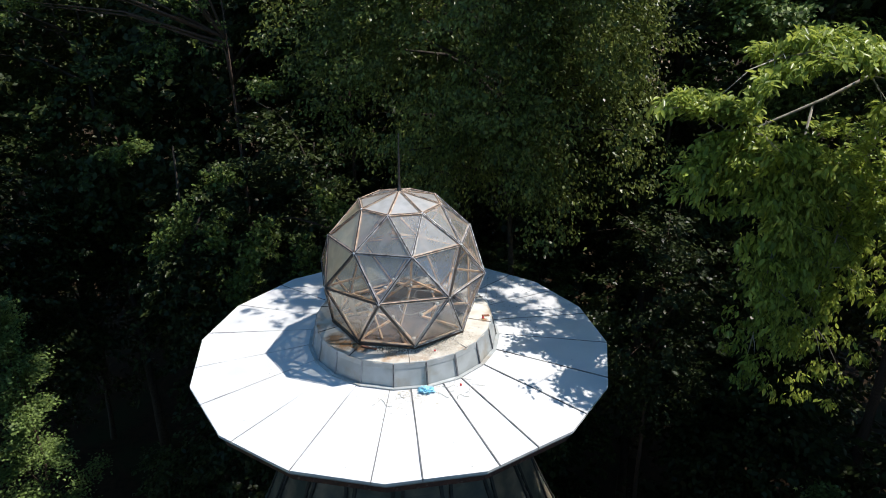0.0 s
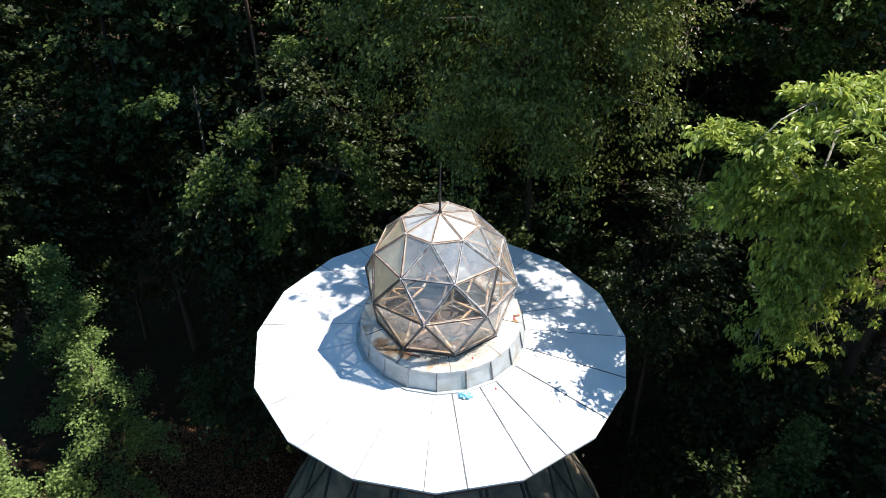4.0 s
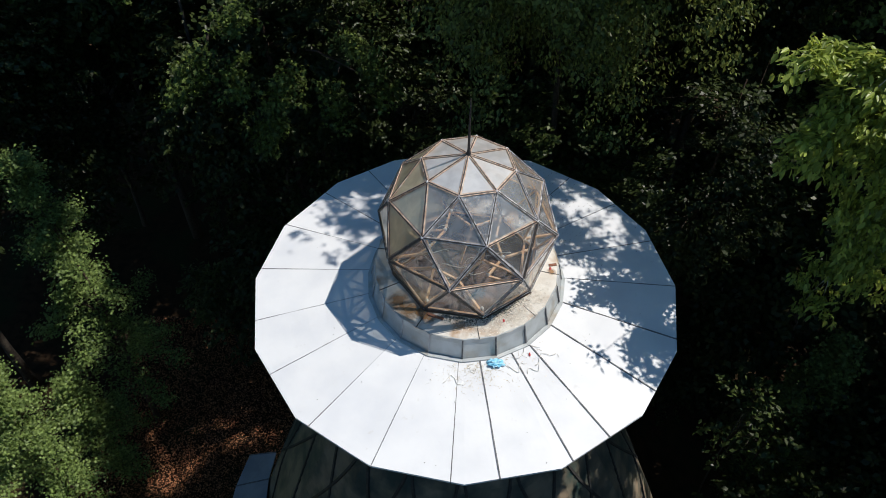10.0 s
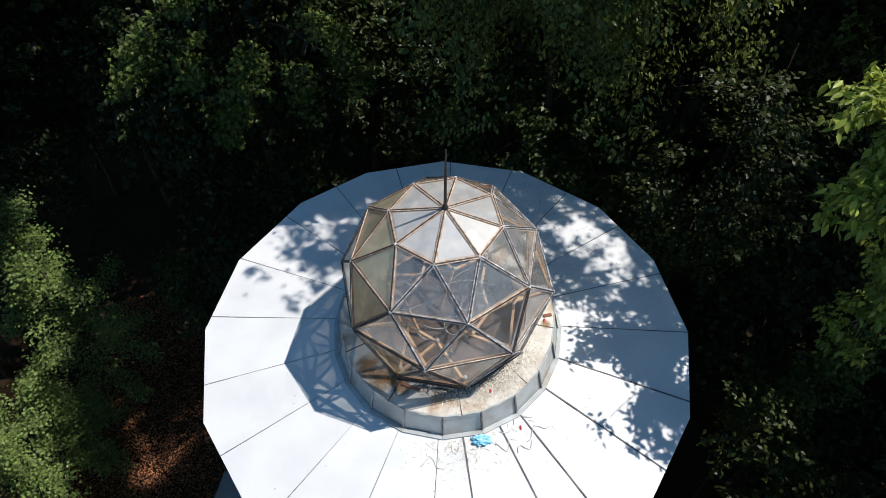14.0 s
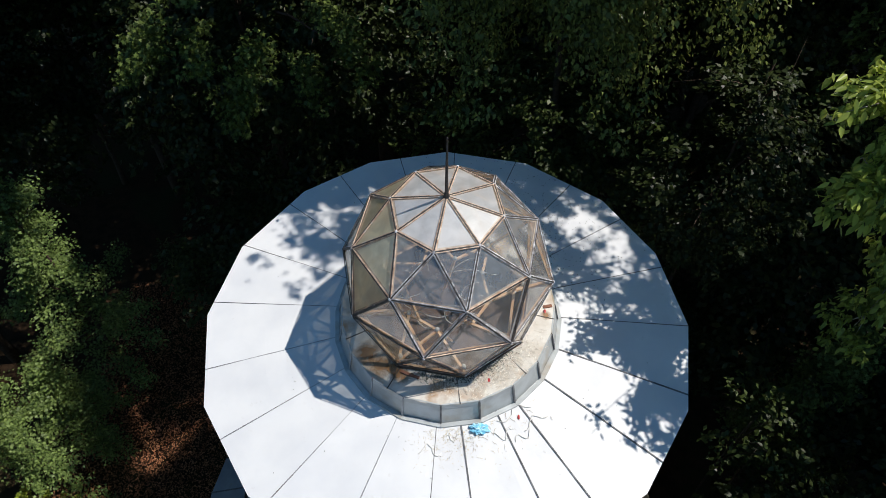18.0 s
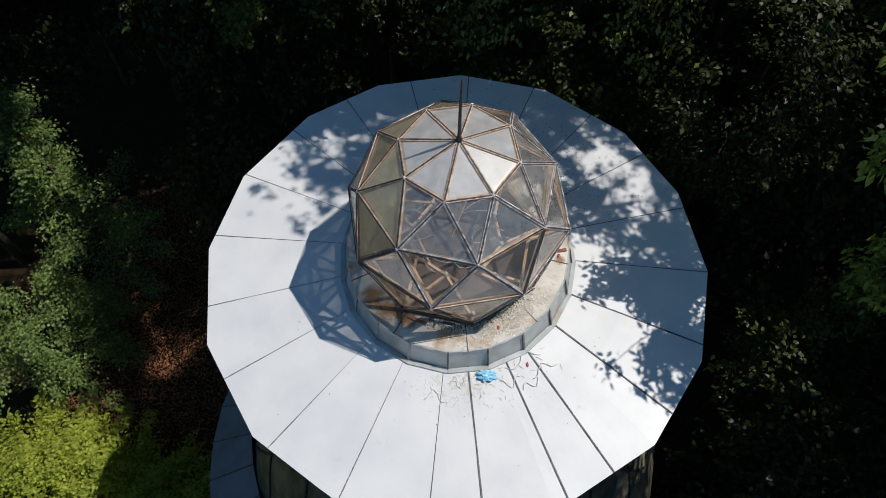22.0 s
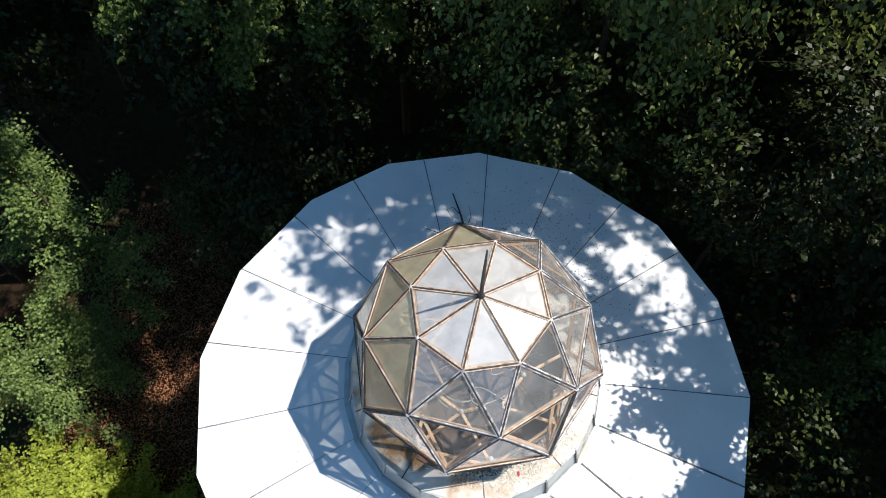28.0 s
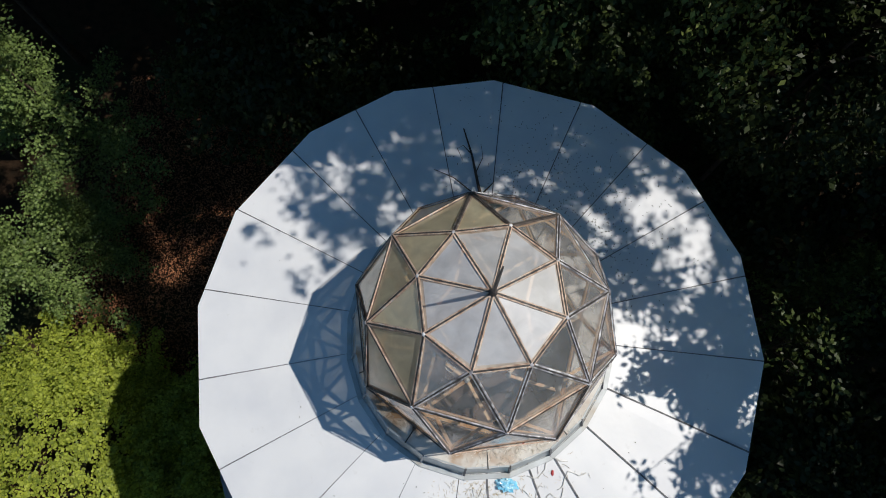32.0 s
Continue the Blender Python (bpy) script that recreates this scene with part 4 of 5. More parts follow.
# bright tall tree whose branch hangs over the right side; its high crown shades the back of the roof
# The twig patches in high are unseen, added for shade on roof and body.
high = [np.concatenate(g) for g in zip(sprays_in(np.random.RandomState(6), (4.9, 5.3, 28.3), (4.2, 2.3, 0.9), 700, 0.0, -0.75, 6), sprays_in(np.random.RandomState(7), (9.4, 4.0, 28.3), (1.7, 2.2, 0.6), 130, 0.0, -3, 7),
                                       sprays_in(np.random.RandomState(16), (7.6, 4.6, 28.3), (1.4, 1.4, 0.5), 66, 0.0, -3, 16), sprays_in(np.random.RandomState(18), (5.0, 3.9, 28.3), (1.4, 0.8, 0.4), 40, 0.0, -3, 18), sprays_in(np.random.RandomState(17), (3.3, 4.9, 28.3), (1.5, 1.3, 0.5), 60, 0.0, -3, 17),
                                       sprays_in(np.random.RandomState(19), (4.5, 4.7, 28.3), (0.7, 0.6, 0.3), 26, 0.0, -3, 19), sprays_in(np.random.RandomState(8), (4.1, 2.9, 28.3), (1.4, 0.9, 0.4), 26, 0.0, -3, 8),
                                       sprays_in(np.random.RandomState(9), (10.3, -1.2, 22.8), (2.5, 2.2, 0.5), 300, 0.0, -0.5, 9))]
tree("ash_tree", "tall bright green tree reaching a pale branch over the roof", (14.5, 7.5), 33, (12.8, 5.2, 27.0), (2.8, 2.8, 3.2), L_ELM, 130, 60, 0.108, 12, fine=True, slim=0.48, reach=0.52,
     droop=0.75, extra=high, limbs=9, trunk_r=0.22, bark=M_TWIG)
branch = tagged(new("overhanging_branch"), "pale bare branch with hanging bright green leaves beside the roof", "branch")
BRANCHES = [([(11.4, 3.4, 21.5), (9.8, 1.6, 22.6), (8.0, 0.2, 22.95), (6.63, -0.15, 22.88), (5.9, -0.2, 22.75)], 0.06),
         ([(8.9, 0.9, 22.75), (7.4, 0.7, 22.0), (6.2, 0.55, 21.5), (5.53, 0.47, 21.2), (5.0, 0.3, 20.95)], 0.035),
         ([(6.0, 0.53, 21.42), (5.7, 0.45, 21.5), (5.2, 0.35, 21.8)], 0.018), ([(7.2, 0.68, 21.9), (7.0, 0.4, 20.9), (6.85, 0.3, 20.0), (6.8, 0.3, 18.8), (6.75, 0.3, 17.2)], 0.024),
         ([(12.0, 4.2, 21.0), (10.0, 2.6, 23.6), (8.2, 1.8, 24.6), (6.6, 1.9, 24.9), (5.2, 2.4, 25.0)], 0.05), ([(9.4, 2.0, 21.8), (8.6, 1.2, 20.6), (8.3, 1.0, 19.0), (8.1, 1.0, 17.2)], 0.03)]
for pts, r in BRANCHES:
    bm = bmesh.new()
    tube(bm, [Vector(p) for p in pts], [r * (1 - 0.8 * i / (len(pts) - 1)) for i in range(len(pts))], 7)
    part("limb", bm, M_PALE_BARK, branch, smooth=True)
# tips of the twigs on each limb: bright upper tufts, the hanging side twigs, the high boughs and the low shaded ones
UPPER = [(5.9, 0, 22.8), (6.4, -0.5, 23.1), (7.0, -0.3, 23.1), (7.6, 0, 22.9), (6.4, -1.2, 22.9), (5.9, -0.9, 22.6), (7.0, -1.3, 22.9), (5.4, -0.9, 22.3), (8.2, 0.2, 22.6)]
SIDE = [(4.55, 0.25, 21.95), (4.9, 0.35, 22.1), (4.75, -0.15, 20.9), (5.0, 0.0, 20.6), (5.4, 0.2, 20.5), (5.7, 0.3, 20.2), (6.0, 0.3, 21.0), (5.3, 0.4, 21.9)]
HANG = [(6.5, 0.0, 21.2), (7.1, -0.1, 20.8), (6.3, 0.2, 20.3), (7.3, 0.3, 20.0), (6.6, 0.1, 19.5), (7.2, 0.2, 19.1), (6.9, 0.1, 18.5), (6.5, 0.3, 18.1), (7.1, 0.4, 17.7), (6.6, 0.3, 17.1), (7.0, 0.5, 16.5), (7.5, 0.6, 18.9), (7.7, 0.4, 20.6)]
HIGH = [(6.9, 1.4, 24.5), (6.3, 1.5, 24.7), (5.6, 1.9, 24.8), (7.6, 1.2, 24.3), (5.0, 2.4, 24.9), (7.4, 1.8, 25.3), (6.4, 2.4, 25.7), (8.3, 1.4, 24.8), (4.4, 2.9, 25.0), (5.5, 2.2, 25.6), (8.0, 1.7, 25.6), (4.9, 1.6, 24.4)]
# OUTER tips hang out of view, added to shade the tower body.
OUTER = [(7.9, -1.4, 22.4), (8.4, -1.8, 22.0), (8.6, -0.8, 22.6), (9.0, -1.4, 21.8), (8.1, -2.2, 22.6), (9.4, -0.6, 22.2), (9.6, -2.0, 22.4), (8.8, -2.8, 22.2), (8.2, -0.2, 21.8), (9.2, 0.2, 21.6)]
LOW = [(8.0, 0.6, 21.6), (8.3, 0.8, 20.4), (8.7, 1.0, 19.6), (8.1, 0.9, 18.6), (8.6, 1.2, 17.8), (7.9, 1.2, 17.0), (8.4, 1.6, 16.2), (9.3, 1.6, 20.6), (9.5, 2.6, 14.4), (9.2, 1.8, 18.2)]
rs = np.random.RandomState(5)
groups = [boughs(5, (7.0, 0.0, 22.9), UPPER, 3, 0.13, 0.1, 0.6), boughs(6, (6.3, 0.5, 21.5), SIDE, 4, 0.12, 0.15, 0.35), boughs(7, (7.0, 0.5, 21.0), HANG, 5, 0.19, 0.2, 0.35),
          boughs(8, (7.4, 1.9, 24.9), HIGH, 3, 0.14, 0.2, 0.7, 4), boughs(9, (8.7, 1.3, 20.0), LOW, 6, 0.3, 0.2, 0.3), boughs(10, (9.6, 0.6, 22.4), OUTER, 6, 0.25, 0.2, 0.4)]
spot, way = (np.concatenate(g) for g in zip(*groups))
place("foliage", tufts_on(rs, spot, way, 30, 0.135, 0.75, 0.58, 0.085, L_ELM, "foliage", True, 0.4), branch)
for i, p in enumerate(spot[::9]):
    limb = min((Vector(a).lerp(Vector(b), u) for pts, _ in BRANCHES for a, b in zip(pts, pts[1:]) for u in (0.2, 0.5, 0.8)), key=lambda q: (q - Vector(p)).length)
    bm = bmesh.new()
    tube(bm, [limb, limb.lerp(Vector(p), 0.5) + Vector((0, 0, 0.12)), Vector(p)], [0.012, 0.009, 0.004], 5)
    part("twig", bm, M_PALE_BARK, branch, smooth=True)
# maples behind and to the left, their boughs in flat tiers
EDGE = "maple with leaves coloured dark for shade and sunlit outer boughs beside the tower"
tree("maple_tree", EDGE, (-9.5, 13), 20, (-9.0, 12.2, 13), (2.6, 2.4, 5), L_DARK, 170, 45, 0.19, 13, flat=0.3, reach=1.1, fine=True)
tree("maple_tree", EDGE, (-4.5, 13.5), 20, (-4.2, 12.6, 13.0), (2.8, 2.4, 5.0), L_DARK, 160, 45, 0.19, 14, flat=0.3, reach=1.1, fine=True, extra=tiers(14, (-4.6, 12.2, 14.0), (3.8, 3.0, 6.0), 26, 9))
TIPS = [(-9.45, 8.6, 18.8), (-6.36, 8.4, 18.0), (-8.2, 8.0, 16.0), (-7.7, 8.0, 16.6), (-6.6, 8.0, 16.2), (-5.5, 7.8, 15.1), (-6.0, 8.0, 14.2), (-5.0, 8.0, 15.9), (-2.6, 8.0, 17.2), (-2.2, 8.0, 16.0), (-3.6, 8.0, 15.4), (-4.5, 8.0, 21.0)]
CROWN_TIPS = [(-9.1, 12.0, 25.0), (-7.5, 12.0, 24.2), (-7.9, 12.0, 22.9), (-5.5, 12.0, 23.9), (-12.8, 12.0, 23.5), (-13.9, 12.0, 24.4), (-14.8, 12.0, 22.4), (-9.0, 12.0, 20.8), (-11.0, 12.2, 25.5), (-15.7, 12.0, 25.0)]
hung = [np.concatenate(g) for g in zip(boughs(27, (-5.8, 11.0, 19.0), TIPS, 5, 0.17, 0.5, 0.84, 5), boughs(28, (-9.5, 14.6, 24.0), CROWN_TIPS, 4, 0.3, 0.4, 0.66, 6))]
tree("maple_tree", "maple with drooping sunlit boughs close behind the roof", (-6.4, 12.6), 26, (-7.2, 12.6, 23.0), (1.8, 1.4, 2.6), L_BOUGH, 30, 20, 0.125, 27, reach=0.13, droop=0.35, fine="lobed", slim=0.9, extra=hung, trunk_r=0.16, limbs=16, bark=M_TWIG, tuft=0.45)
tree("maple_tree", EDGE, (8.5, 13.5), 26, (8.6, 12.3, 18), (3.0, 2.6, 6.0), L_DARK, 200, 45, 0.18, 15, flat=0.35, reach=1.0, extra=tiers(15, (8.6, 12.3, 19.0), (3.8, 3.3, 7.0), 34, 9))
tree("maple_tree", "maple standing in deep shade, its leaves coloured darker for it", (4, 13), 15, (3, 11, 10), (4.5, 3.5, 5.0), L_MAPLE, 300, 45, 0.18, 16, flat=0.35, reach=1.0, extra=tiers(16, (3, 10.5, 10.5), (4.6, 3.5, 5.0), 30, 8))
tree("ash_tree", "bright green tree at the top of the forest edge", (12.8, 11.5), 28, (12.3, 11, 18), (2.6, 2.4, 6), L_BLUE, 130, 45, 0.18, 29, flat=0.35, reach=1.0, extra=tiers(29, (11.3, 10.4, 22.5), (3.2, 2.6, 4.0), 45, 8))
# Two crowns added above the view, only to shade the forest.
tree("tall_tree", "very tall tree added to shade the forest behind, its crown out of view", (20.5, 10.5), 34, (19.6, 9.9, 31.6), (3.0, 2.6, 1.8), L_DARK, 200, 40, 0.22, 37, flat=0.35, reach=1.1, shell=0.0, gap=-0.2, limbs=7, trunk_r=0.16, bark=M_TWIG)
tree("tall_tree", "very tall tree added to shade the forest behind, its crown out of view", (-3.5, 17.5), 34.5, (-4.0, 15.2, 32.6), (6.2, 4.4, 2.4), L_DARK, 300, 40, 0.22, 30, extra=sprays_in(np.random.RandomState(33), (-2.2, 9.4, 32.0), (1.0, 0.75, 0.4), 36, 0.0, -3, 33), flat=0.35, reach=1.1, shell=0.0, gap=-0.3, limbs=7, trunk_r=0.16, bark=M_TWIG)
tree("maple_tree", "maple standing in deep shade, its leaves coloured darker for it", (7.6, 8.0), 19.5, (6.6, 6.2, 14.6), (2.3, 1.9, 4.4), L_DARK, 230, 45, 0.14, 34, flat=0.35, reach=0.9, trunk_r=0.12, bark=M_TWIG)
for x, y, high, seed in ((12.4, -1.2, 8.0, 36), (11.8, 4.4, 10.0, 37)):
    tree("small_maple", "small dim green maple under the forest edge", (x, y), high, (x, y, high - 2.4), (0.6, 0.6, 1.6), L_BLUE, 10, 24, 0.13, seed, reach=0.2, droop=0.12, fine="lobed", slim=0.9, tuft=0.5, trunk_r=0.07, bark=M_TWIG, extra=spire(seed, (x, y), 2.0, high, 2.4, 20, 3))
# small trees left of the tower
SLIM = "slender pale green tree with tiered boughs"
tree("small_maple", SLIM, (-13.2, 6.9), 14.9, (-13.2, 6.9, 7.0), (0.5, 0.5, 3.0), L_BLUE, 8, 38, 0.095, 17, reach=0.2, droop=0.12, fine="lobed", slim=0.9, tuft=0.5, trunk_r=0.1, bark=M_TWIG, extra=spire(17, (-13.2, 6.9), 3.5, 14.9, 3.2, 27, 3))
tree("small_maple", SLIM, (-14.9, 2.7), 10.6, (-14.9, 2.7, 6.0), (0.6, 0.6, 2.6), L_BLUE, 10, 38, 0.095, 18, reach=0.2, droop=0.12, fine="lobed", slim=0.9, tuft=0.5, trunk_r=0.1, bark=M_TWIG, extra=spire(18, (-14.9, 2.7), 2.5, 10.4, 3.4, 26, 3))
tree("small_maple", SLIM, (-14.0, 4.6), 6.4, (-14.0, 4.6, 4.0), (0.4, 0.4, 1.5), L_BLUE, 5, 38, 0.095, 28, reach=0.2, droop=0.12, fine="lobed", slim=0.9, tuft=0.5, trunk_r=0.06, limbs=5, bark=M_TWIG, extra=spire(28, (-14.0, 4.6), 1.4, 6.2, 2.1, 20))
tree("sapling", "thin dark sapling in the shade of the forest", (-10.3, 9.9), 7.5, (-10.2, 9.7, 5.2), (0.9, 0.9, 1.9), L_MAPLE, 60, 40, 0.16, 19, flat=0.3, trunk_r=0.06, limbs=5)
tree("sapling", "thin dark sapling in the shade of the forest", (8.0, 1.8), 11.4, (7.8, 1.6, 10.0), (1.0, 1.0, 1.8), L_MAPLE, 14, 30, 0.16, 20, flat=0.3, trunk_r=0.06, limbs=5)
for x, y, high in ((9.6, -1.2, 8.0), (10.8, 3.6, 9.5), (8.9, -4.2, 7.0)):
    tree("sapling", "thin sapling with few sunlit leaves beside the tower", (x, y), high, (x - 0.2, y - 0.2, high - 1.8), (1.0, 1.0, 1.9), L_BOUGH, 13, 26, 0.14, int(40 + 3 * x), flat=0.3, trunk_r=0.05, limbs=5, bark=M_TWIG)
settle(branch, (11.4, 3.4, 20.5))
# large-leaved thicket, lit beyond the roof's shadow
rs = np.random.RandomState(31)
spot, way = sprays_in(rs, (-12.6, -4.6, 2.6), (4.9, 5.2, 4.2), 2500, 0.8, -2.0, 31, 0.16)
more, _ = sprays_in(rs, (-8.3, -3.3, 2.4), (2.4, 3.4, 3.6), 520, 0.86, -2.0, 32, 0.16)
spot = np.concatenate([spot, more])
spot = spot[spot[:, 2] > 0.4]
way = (spot - np.array([-11.6, -4.4, 1.0])) / 5
thicket = tagged(new("vine_thicket"), "dense thicket of large round yellow-green leaves", "shrub")
place("foliage", leaves_on(rs, spot, way, 72, 0.092, 0.75, 0.0, 0.4, L_VINE, "foliage", True, 0.8), thicket)
for k in range(9):
    bm = bmesh.new()
    end = Vector(spot[k * 100 % len(spot)])
    tube(bm, [Vector((-12.6 + 0.3 * k - 1.2, -4.6 + 0.4 * math.sin(k), -0.1)), Vector((-12.6, -4.6, 1.4)).lerp(end, 0.4), end], [0.05, 0.04, 0.01], 6)
    part("stem", bm, M_BARK, thicket, smooth=True)

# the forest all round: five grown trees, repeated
kinds = [tree("forest_tree", "tall broadleaf tree of the forest with leaves coloured dark for shade", (60 + 14 * k, -60), 24 + k, (60 + 14 * k, -60, 15.5 + 0.6 * k), (4.2 + 0.2 * k, 4.2, 8.3), (L_DARK, L_MAPLE, L_DARK, L_MAPLE, L_DARK)[k],
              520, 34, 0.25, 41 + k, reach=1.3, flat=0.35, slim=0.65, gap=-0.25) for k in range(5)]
for k, ob in enumerate(kinds):
    ob["group"] = "forest trees"
# place and size of each: tall ones stand to the right and behind
BEHIND = [(-18, 13, 0.85), (-15, 18.5, 1.1), (-9, 19, 1.25), (-4, 21.5, 1.3), (-0.5, 21, 1.3), (5, 21, 1.35), (10.5, 18.5, 1.45), (16, 12.5, 1.1), (-21, 24, 1.3), (-13, 26, 1.35), (-5, 27, 1.35), (2.5, 28, 1.4), (9.5, 27, 1.4), (17, 21, 1.5), (23, 17, 1.5), (-28, 18, 1.2), (-24, 9, 1), (-22, 2, 0.95), (21, 6, 1.2), (21, -2, 1.3), (16, -7, 0.85), (24, -9, 1.2), (30, 8, 1.4), (-32, 30, 1.4), (-18, 35, 1.4), (-25, 31, 1.45), (-36, 38, 1.5), (-22, 16, 1.1), (-30, 50, 1.6), (-42, 52, 1.7), (-16, 50, 1.6), (-48, 36, 1.5), (-55, 62, 1.8), (-38, 72, 1.9), (-20, 70, 1.9), (0, 68, 1.9), (20, 66, 1.9), (40, 58, 1.8)]
# The small southern trees of AROUND stay unseen, added to block low skylight.
AROUND = [(-8, 36, 1.45), (2, 37, 1.45), (12, 36, 1.45), (22, 31, 1.5), (32, 24, 1.5), (-26, -6, 1), (-24, -16, 1.1), (-14, -24, 1.1), (-2, -27, 1.1), (10, -26, 1.1), (20, -18, 1.1), (-40, 20, 1.3), (-28, 42, 1.5), (16, 45, 1.5), (-4, 47, 1.5), (40, 36, 1.5), (30, -4, 1.3), (-7, -12.5, 0.68), (-0.5, -14.5, 0.7), (6, -13, 0.68), (12.5, -12, 0.75), (-14, -14, 0.72), (2.5, -20, 0.8), (-9, -19, 0.8), (-19.5, 8.5, 0.85)]
rng = random.Random(4)
for i, (x, y, size) in enumerate(BEHIND + AROUND):
    copy_thing(kinds[i % 5], pose(x, y, 0, 0, 0, rng.uniform(0, 360)) @ Matrix.Scale(size * rng.uniform(0.95, 1.05), 4))
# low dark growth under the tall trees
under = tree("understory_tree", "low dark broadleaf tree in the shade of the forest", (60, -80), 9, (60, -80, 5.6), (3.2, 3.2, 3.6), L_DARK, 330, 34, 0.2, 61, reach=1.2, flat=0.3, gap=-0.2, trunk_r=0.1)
under["group"] = "understory trees"
for x, y, size in ((9.5, -1.5, 1.0), (12.5, -5.5, 1.1), (9.0, 8.0, 0.7), (3.0, 8.5, 0.95), (-2.5, 9.0, 0.9), (-7.0, 10.5, 1.0), (12.0, 9.0, 1.3), (11.0, -10.0, 1.0), (16, 5, 1.2), (13, 14, 1.4), (7, 22, 1.5), (14, 25, 1.6), (20, 27, 1.6), (0, 24, 1.5), (-7, 23, 1.4), (-12, 22, 1.4), (-18, 19, 1.4), (17, 33, 1.7), (25, 24, 1.7), (8, 33, 1.6), (-3, 32, 1.6), (-14, 31, 1.6), (26, 12, 1.5), (-20, 28, 1.5), (14, 1.5, 1.2), (18, -4, 1.2)):
    copy_thing(under, pose(x, y, 0, 0, 0, rng.uniform(0, 360)) @ Matrix.Scale(size, 4))

# fallen leaves on the open ground
rs = np.random.RandomState(51)
c = np.column_stack([rs.uniform(-15.5, -6, 34000), rs.uniform(-2, 12.5, 34000), rs.uniform(-0.02, 0.12, 34000)])
nrm = np.array([0, 0, 1.0]) + rs.randn(34000, 3) * 0.35
nrm /= np.linalg.norm(nrm, axis=1, keepdims=True)
litter = place("leaf_litter", leaf_mesh("leaf_litter", c, nrm, rs.randn(34000, 3), rs.uniform(0.05, 0.12, 34000), rs.uniform(0.035, 0.075, 34000), M_LITTER))
tagged(litter, "reddish-brown fallen leaves scattered on the ground", "leaf litter", kind="stuff")

# ---- small things on the roof and the ledge ----
def roof_z(r):
    return float(np.interp(r, [1.76, 3.85], [CURB_Z + 0.012, EAVE_Z]))


def ledge_z(r):
    return float(np.interp(r, [1.24, CURB_TOP_R], [CURB_TOP + 0.032, CURB_TOP - 0.002]))


def straws(name, label, category, seed, count, az, radius, height, size, mat, thick=0.006):
    """Loose stalks lying about, each a thin bent blade, thinning out to the edges of the patch."""
    rs = np.random.RandomState(seed)
    verts, faces = [], []
    for i in range(count):
        d = rs.normal(az[0], az[1])
        r = float(np.clip(abs(rs.normal(0, radius[1])) + radius[0], radius[0], radius[2]))
        turn, length = rs.uniform(0, 360), size * rs.uniform(0.4, 1.6)
        p = polar(r, d, height(r) + 0.002 + 0.005 * rs.rand())
        a, b = p - polar(length / 2, turn, 0), p + polar(length / 2, turn + rs.uniform(-40, 40), 0)
        mid = p + Vector((0, 0, 0.005 * rs.rand()))
        w = polar(thick * rs.uniform(0.6, 1.6), turn + 90, 0)
        k = len(verts)
        for q in (a, mid, b):
            verts += [tuple(q - w), tuple(q + w), tuple(q + Vector((0, 0, thick)))]
        for m in (0, 3):
            faces += [(k + m + x, k + m + (x + 1) % 3, k + m + 3 + (x + 1) % 3, k + m + 3 + x) for x in range(3)]
    me = bpy.data.meshes.new(name)
    me.from_pydata(verts, [], faces)
    me.materials.append(mat)
    return tagged(place(name, me), label, category, kind="stuff")


straws("roof_straw", "dry straw and stalks scattered on the white roof", "straw", 71, 75, (-82, 15), (1.88, 0.3, 2.75), roof_z, 0.05, M_STRAW, 0.0018)
straws("roof_straw", "fine tan straw and grass bits blown below the curb", "straw", 77, 300, (-84, 8), (1.9, 0.26, 2.6), roof_z, 0.03, M_STRAW_TAN, 0.0014)
straws("roof_straw", "pale straw heaped against the curb", "straw", 72, 18, (-60, 9), (1.88, 0.16, 2.4), roof_z, 0.07, M_STRAW_DARK, 0.0018)
straws("ledge_straw", "thick pale straw and nest litter on the ledge", "straw", 73, 2500, (-60, 16), (1.34, 0.15, 1.69), ledge_z, 0.036, M_STRAW, 0.0019)
straws("ledge_dirt", "dark grey dirt crumbs along the foot of the dome", "dirt", 74, 900, (-76, 17), (1.27, 0.08, 1.47), ledge_z, 0.022, M_DIRT, 0.005)
straws("roof_crumbs", "dark crumbs and bits on the shaded roof", "dirt", 75, 750, (58, 20), (2.0, 0.9, 3.75), roof_z, 0.016, M_DIRT, 0.0045)
straws("roof_crumbs", "few dark specks on the white roof", "dirt", 76, 30, (-110, 60), (2.0, 0.9, 3.75), roof_z, 0.012, M_DIRT, 0.004)

# crumpled blue bag at the foot of the curb
rs = np.random.RandomState(81)
bm = bmesh.new()
bmesh.ops.create_icosphere(bm, subdivisions=4, radius=0.105)
for v in bm.verts:
    q = v.co * 24
    v.co *= 1 + 0.55 * noise.noise(q) + 0.3 * noise.noise(q * 2.3)
    v.co = Vector((v.co.x * 1.15, v.co.y * 0.7, max(v.co.z, -0.06) * 0.5))
bag_at = polar(1.97, -74.5, roof_z(1.97) + 0.03)
for v in bm.verts:
    v.co += bag_at
tagged(part("plastic_bag", bm, M_BAG), "crumpled thin blue plastic bag lying on the roof", "bag")

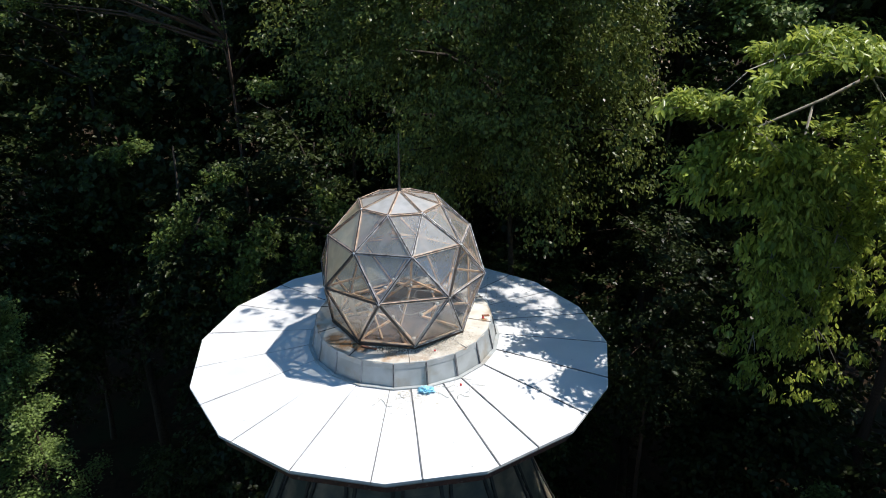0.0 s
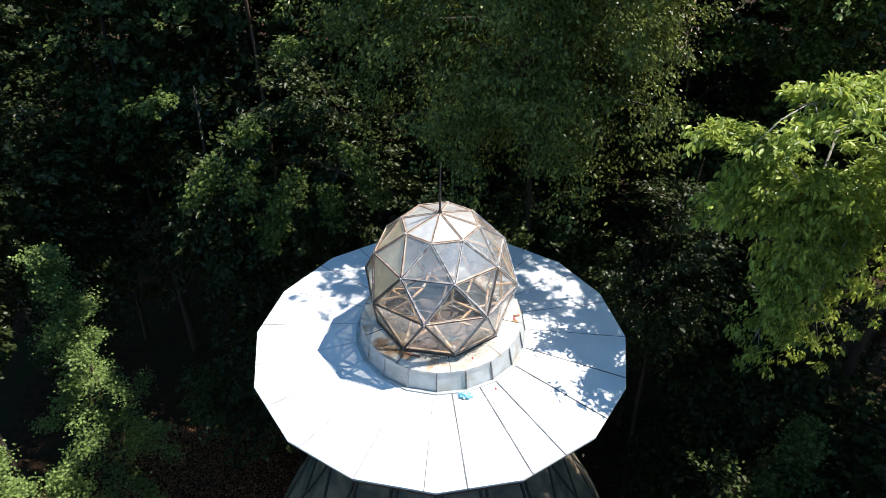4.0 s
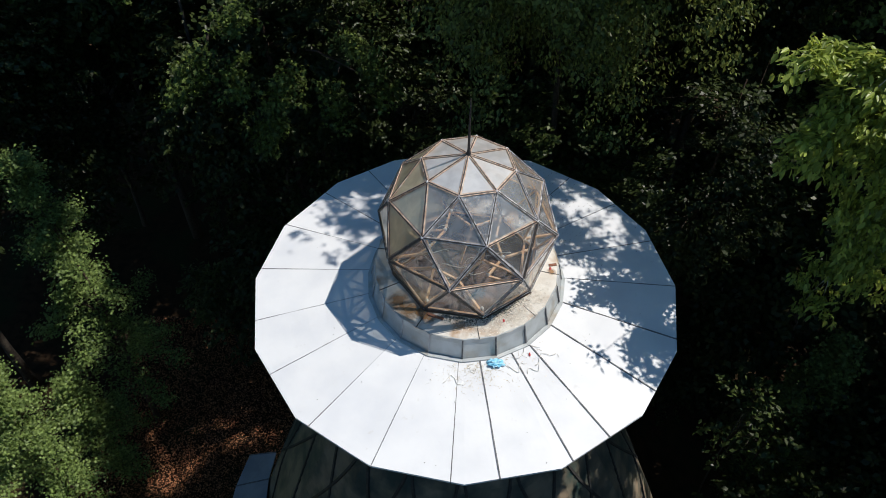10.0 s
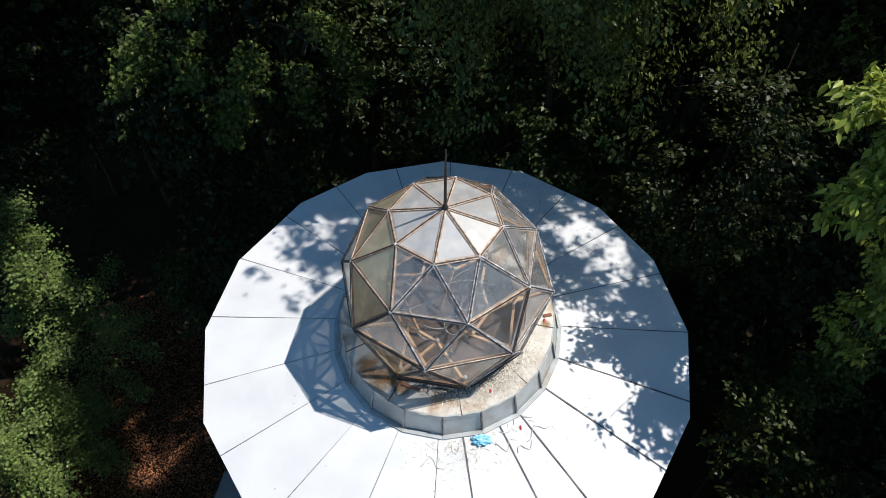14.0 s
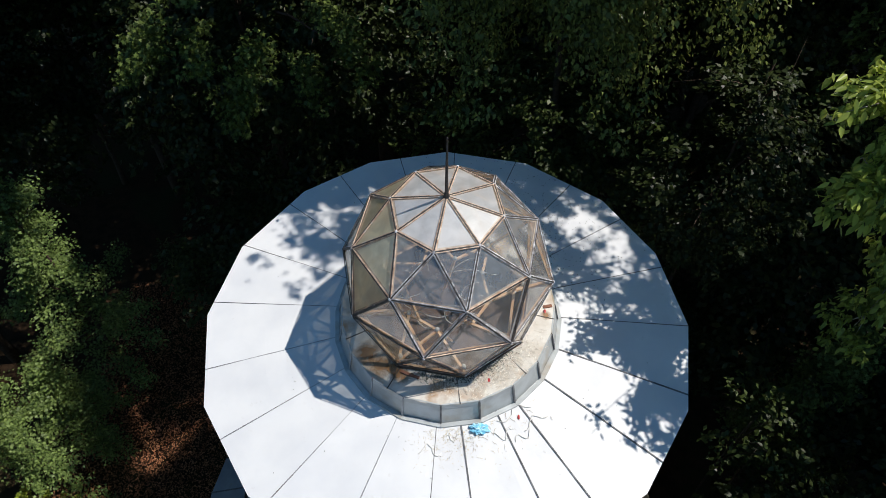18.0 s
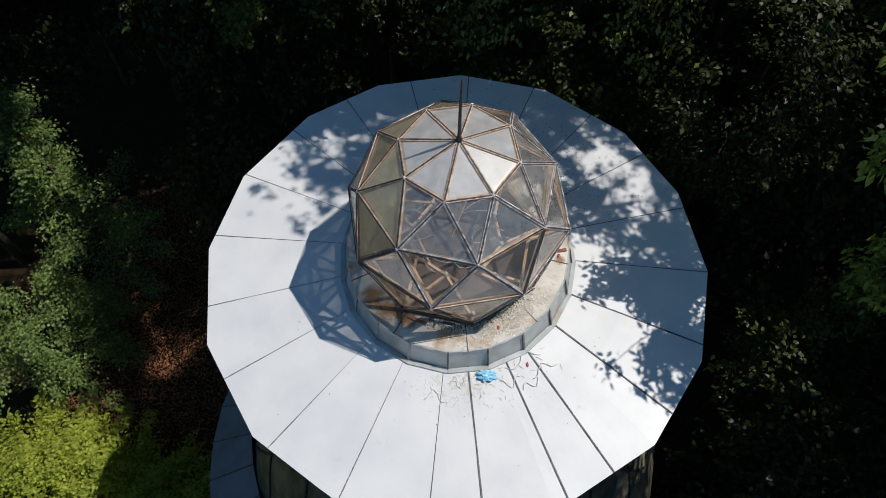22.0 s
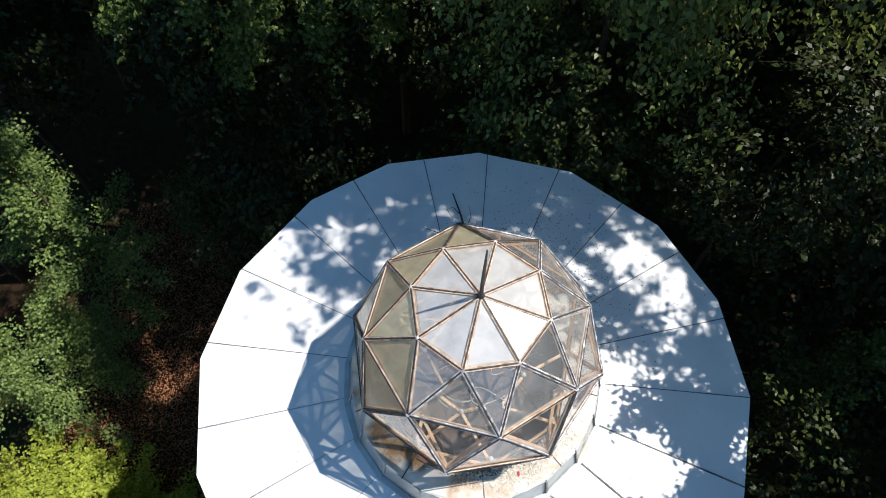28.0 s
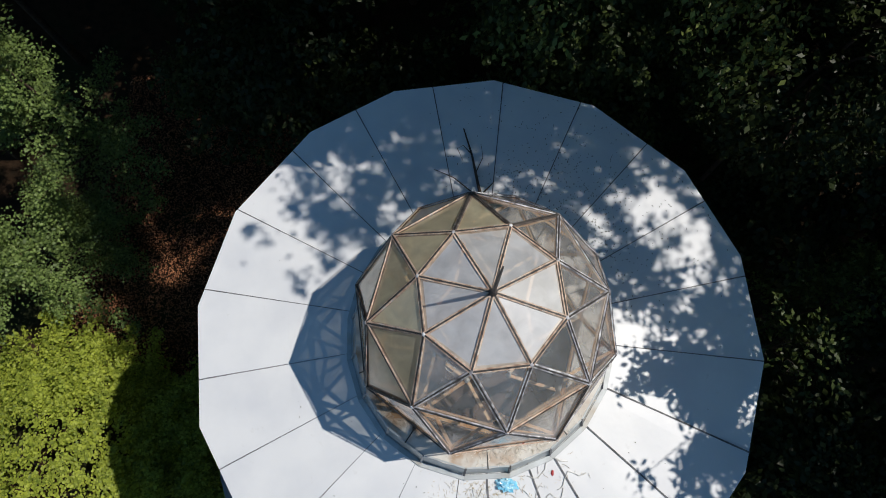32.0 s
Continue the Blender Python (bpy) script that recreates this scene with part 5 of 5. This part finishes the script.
# pale cords lying on the roof
for k, (start, end, lift) in enumerate(((-66, -50, 0.0), (-58, -47, 0.25), (-98, -90, 0.3), (-63, -56, 0.35), (-88, -83, 0.12), (-69, -62, 0.22))):
    rs = np.random.RandomState(90 + k)
    pts = [polar(1.93 + lift + 0.07 * math.sin(0.8 * i + k) + 0.012 * rs.randn(), start + (end - start) * i / 9, 0) for i in range(10)]
    bm = bmesh.new()
    tube(bm, [Vector((p.x, p.y, roof_z(math.hypot(p.x, p.y)) + 0.012)) for p in pts], [0.0055] * 10, 5)
    tagged(part("cord", bm, M_KNOB, smooth=True), "pale frayed cord lying on the white roof", "cord", group="cords on the roof")

# red scraps and a rusty clamp
for k, (r, d, on) in enumerate(((1.52, -6.0, ledge_z), (1.50, -64.0, ledge_z), (2.02, -57.0, roof_z))):
    rs = np.random.RandomState(100 + k)
    bm = bmesh.new()
    bmesh.ops.create_icosphere(bm, subdivisions=2, radius=0.02)
    for v in bm.verts:
        v.co = Vector((v.co.x * 1.0, v.co.y * 1.7, v.co.z * 0.4)) * (1 + 0.5 * noise.noise(v.co * 40 + Vector((k, 0, 0))))
        v.co += polar(r, d, on(r) + 0.012)
    tagged(part("plastic_scrap", bm, M_RED), "small crumpled red plastic scrap near the dome", "scrap", group="red scraps")
bm = bmesh.new()
bar(bm, polar(1.5, -3.0, ledge_z(1.5)), polar(1.63, -1.5, ledge_z(1.63)), (0, 0, 1), 0.055, 0.014)
tagged(part("rusty_clamp", bm, M_RUST), "rusty iron clamp on the stained ledge", "clamp")

# dead branch with wire loops at the back of the dome
twig = tagged(new("dead_branch"), "dark dead branch with twigs lying behind the dome", "branch")
for pts, r in (([(1.88, 93.5, 0.05), (2.1, 95, 0.04), (2.6, 97, 0.035), (3.05, 99, 0.02)], 0.028), ([(1.95, 94, 0.06), (2.1, 90.5, 0.06), (2.2, 89, 0.02)], 0.014), ([(1.95, 96, 0.05), (2.25, 104, 0.05), (2.45, 110, 0.02)], 0.012),
               ([(2.6, 97, 0.045), (2.75, 99.5, 0.06), (2.7, 101.5, 0.08), (2.5, 100, 0.05)], 0.008), ([(2.3, 96, 0.05), (2.55, 93.5, 0.05), (2.75, 94, 0.03)], 0.008)):
    bm = bmesh.new()
    tube(bm, [polar(rr, d, roof_z(rr) + h) for rr, d, h in pts], [r * (1 - 0.7 * i / (len(pts) - 1)) for i in range(len(pts))], 6)
    part("twig", bm, M_TWIG, twig, smooth=True)
settle(twig, polar(1.9, 94, roof_z(1.9)))
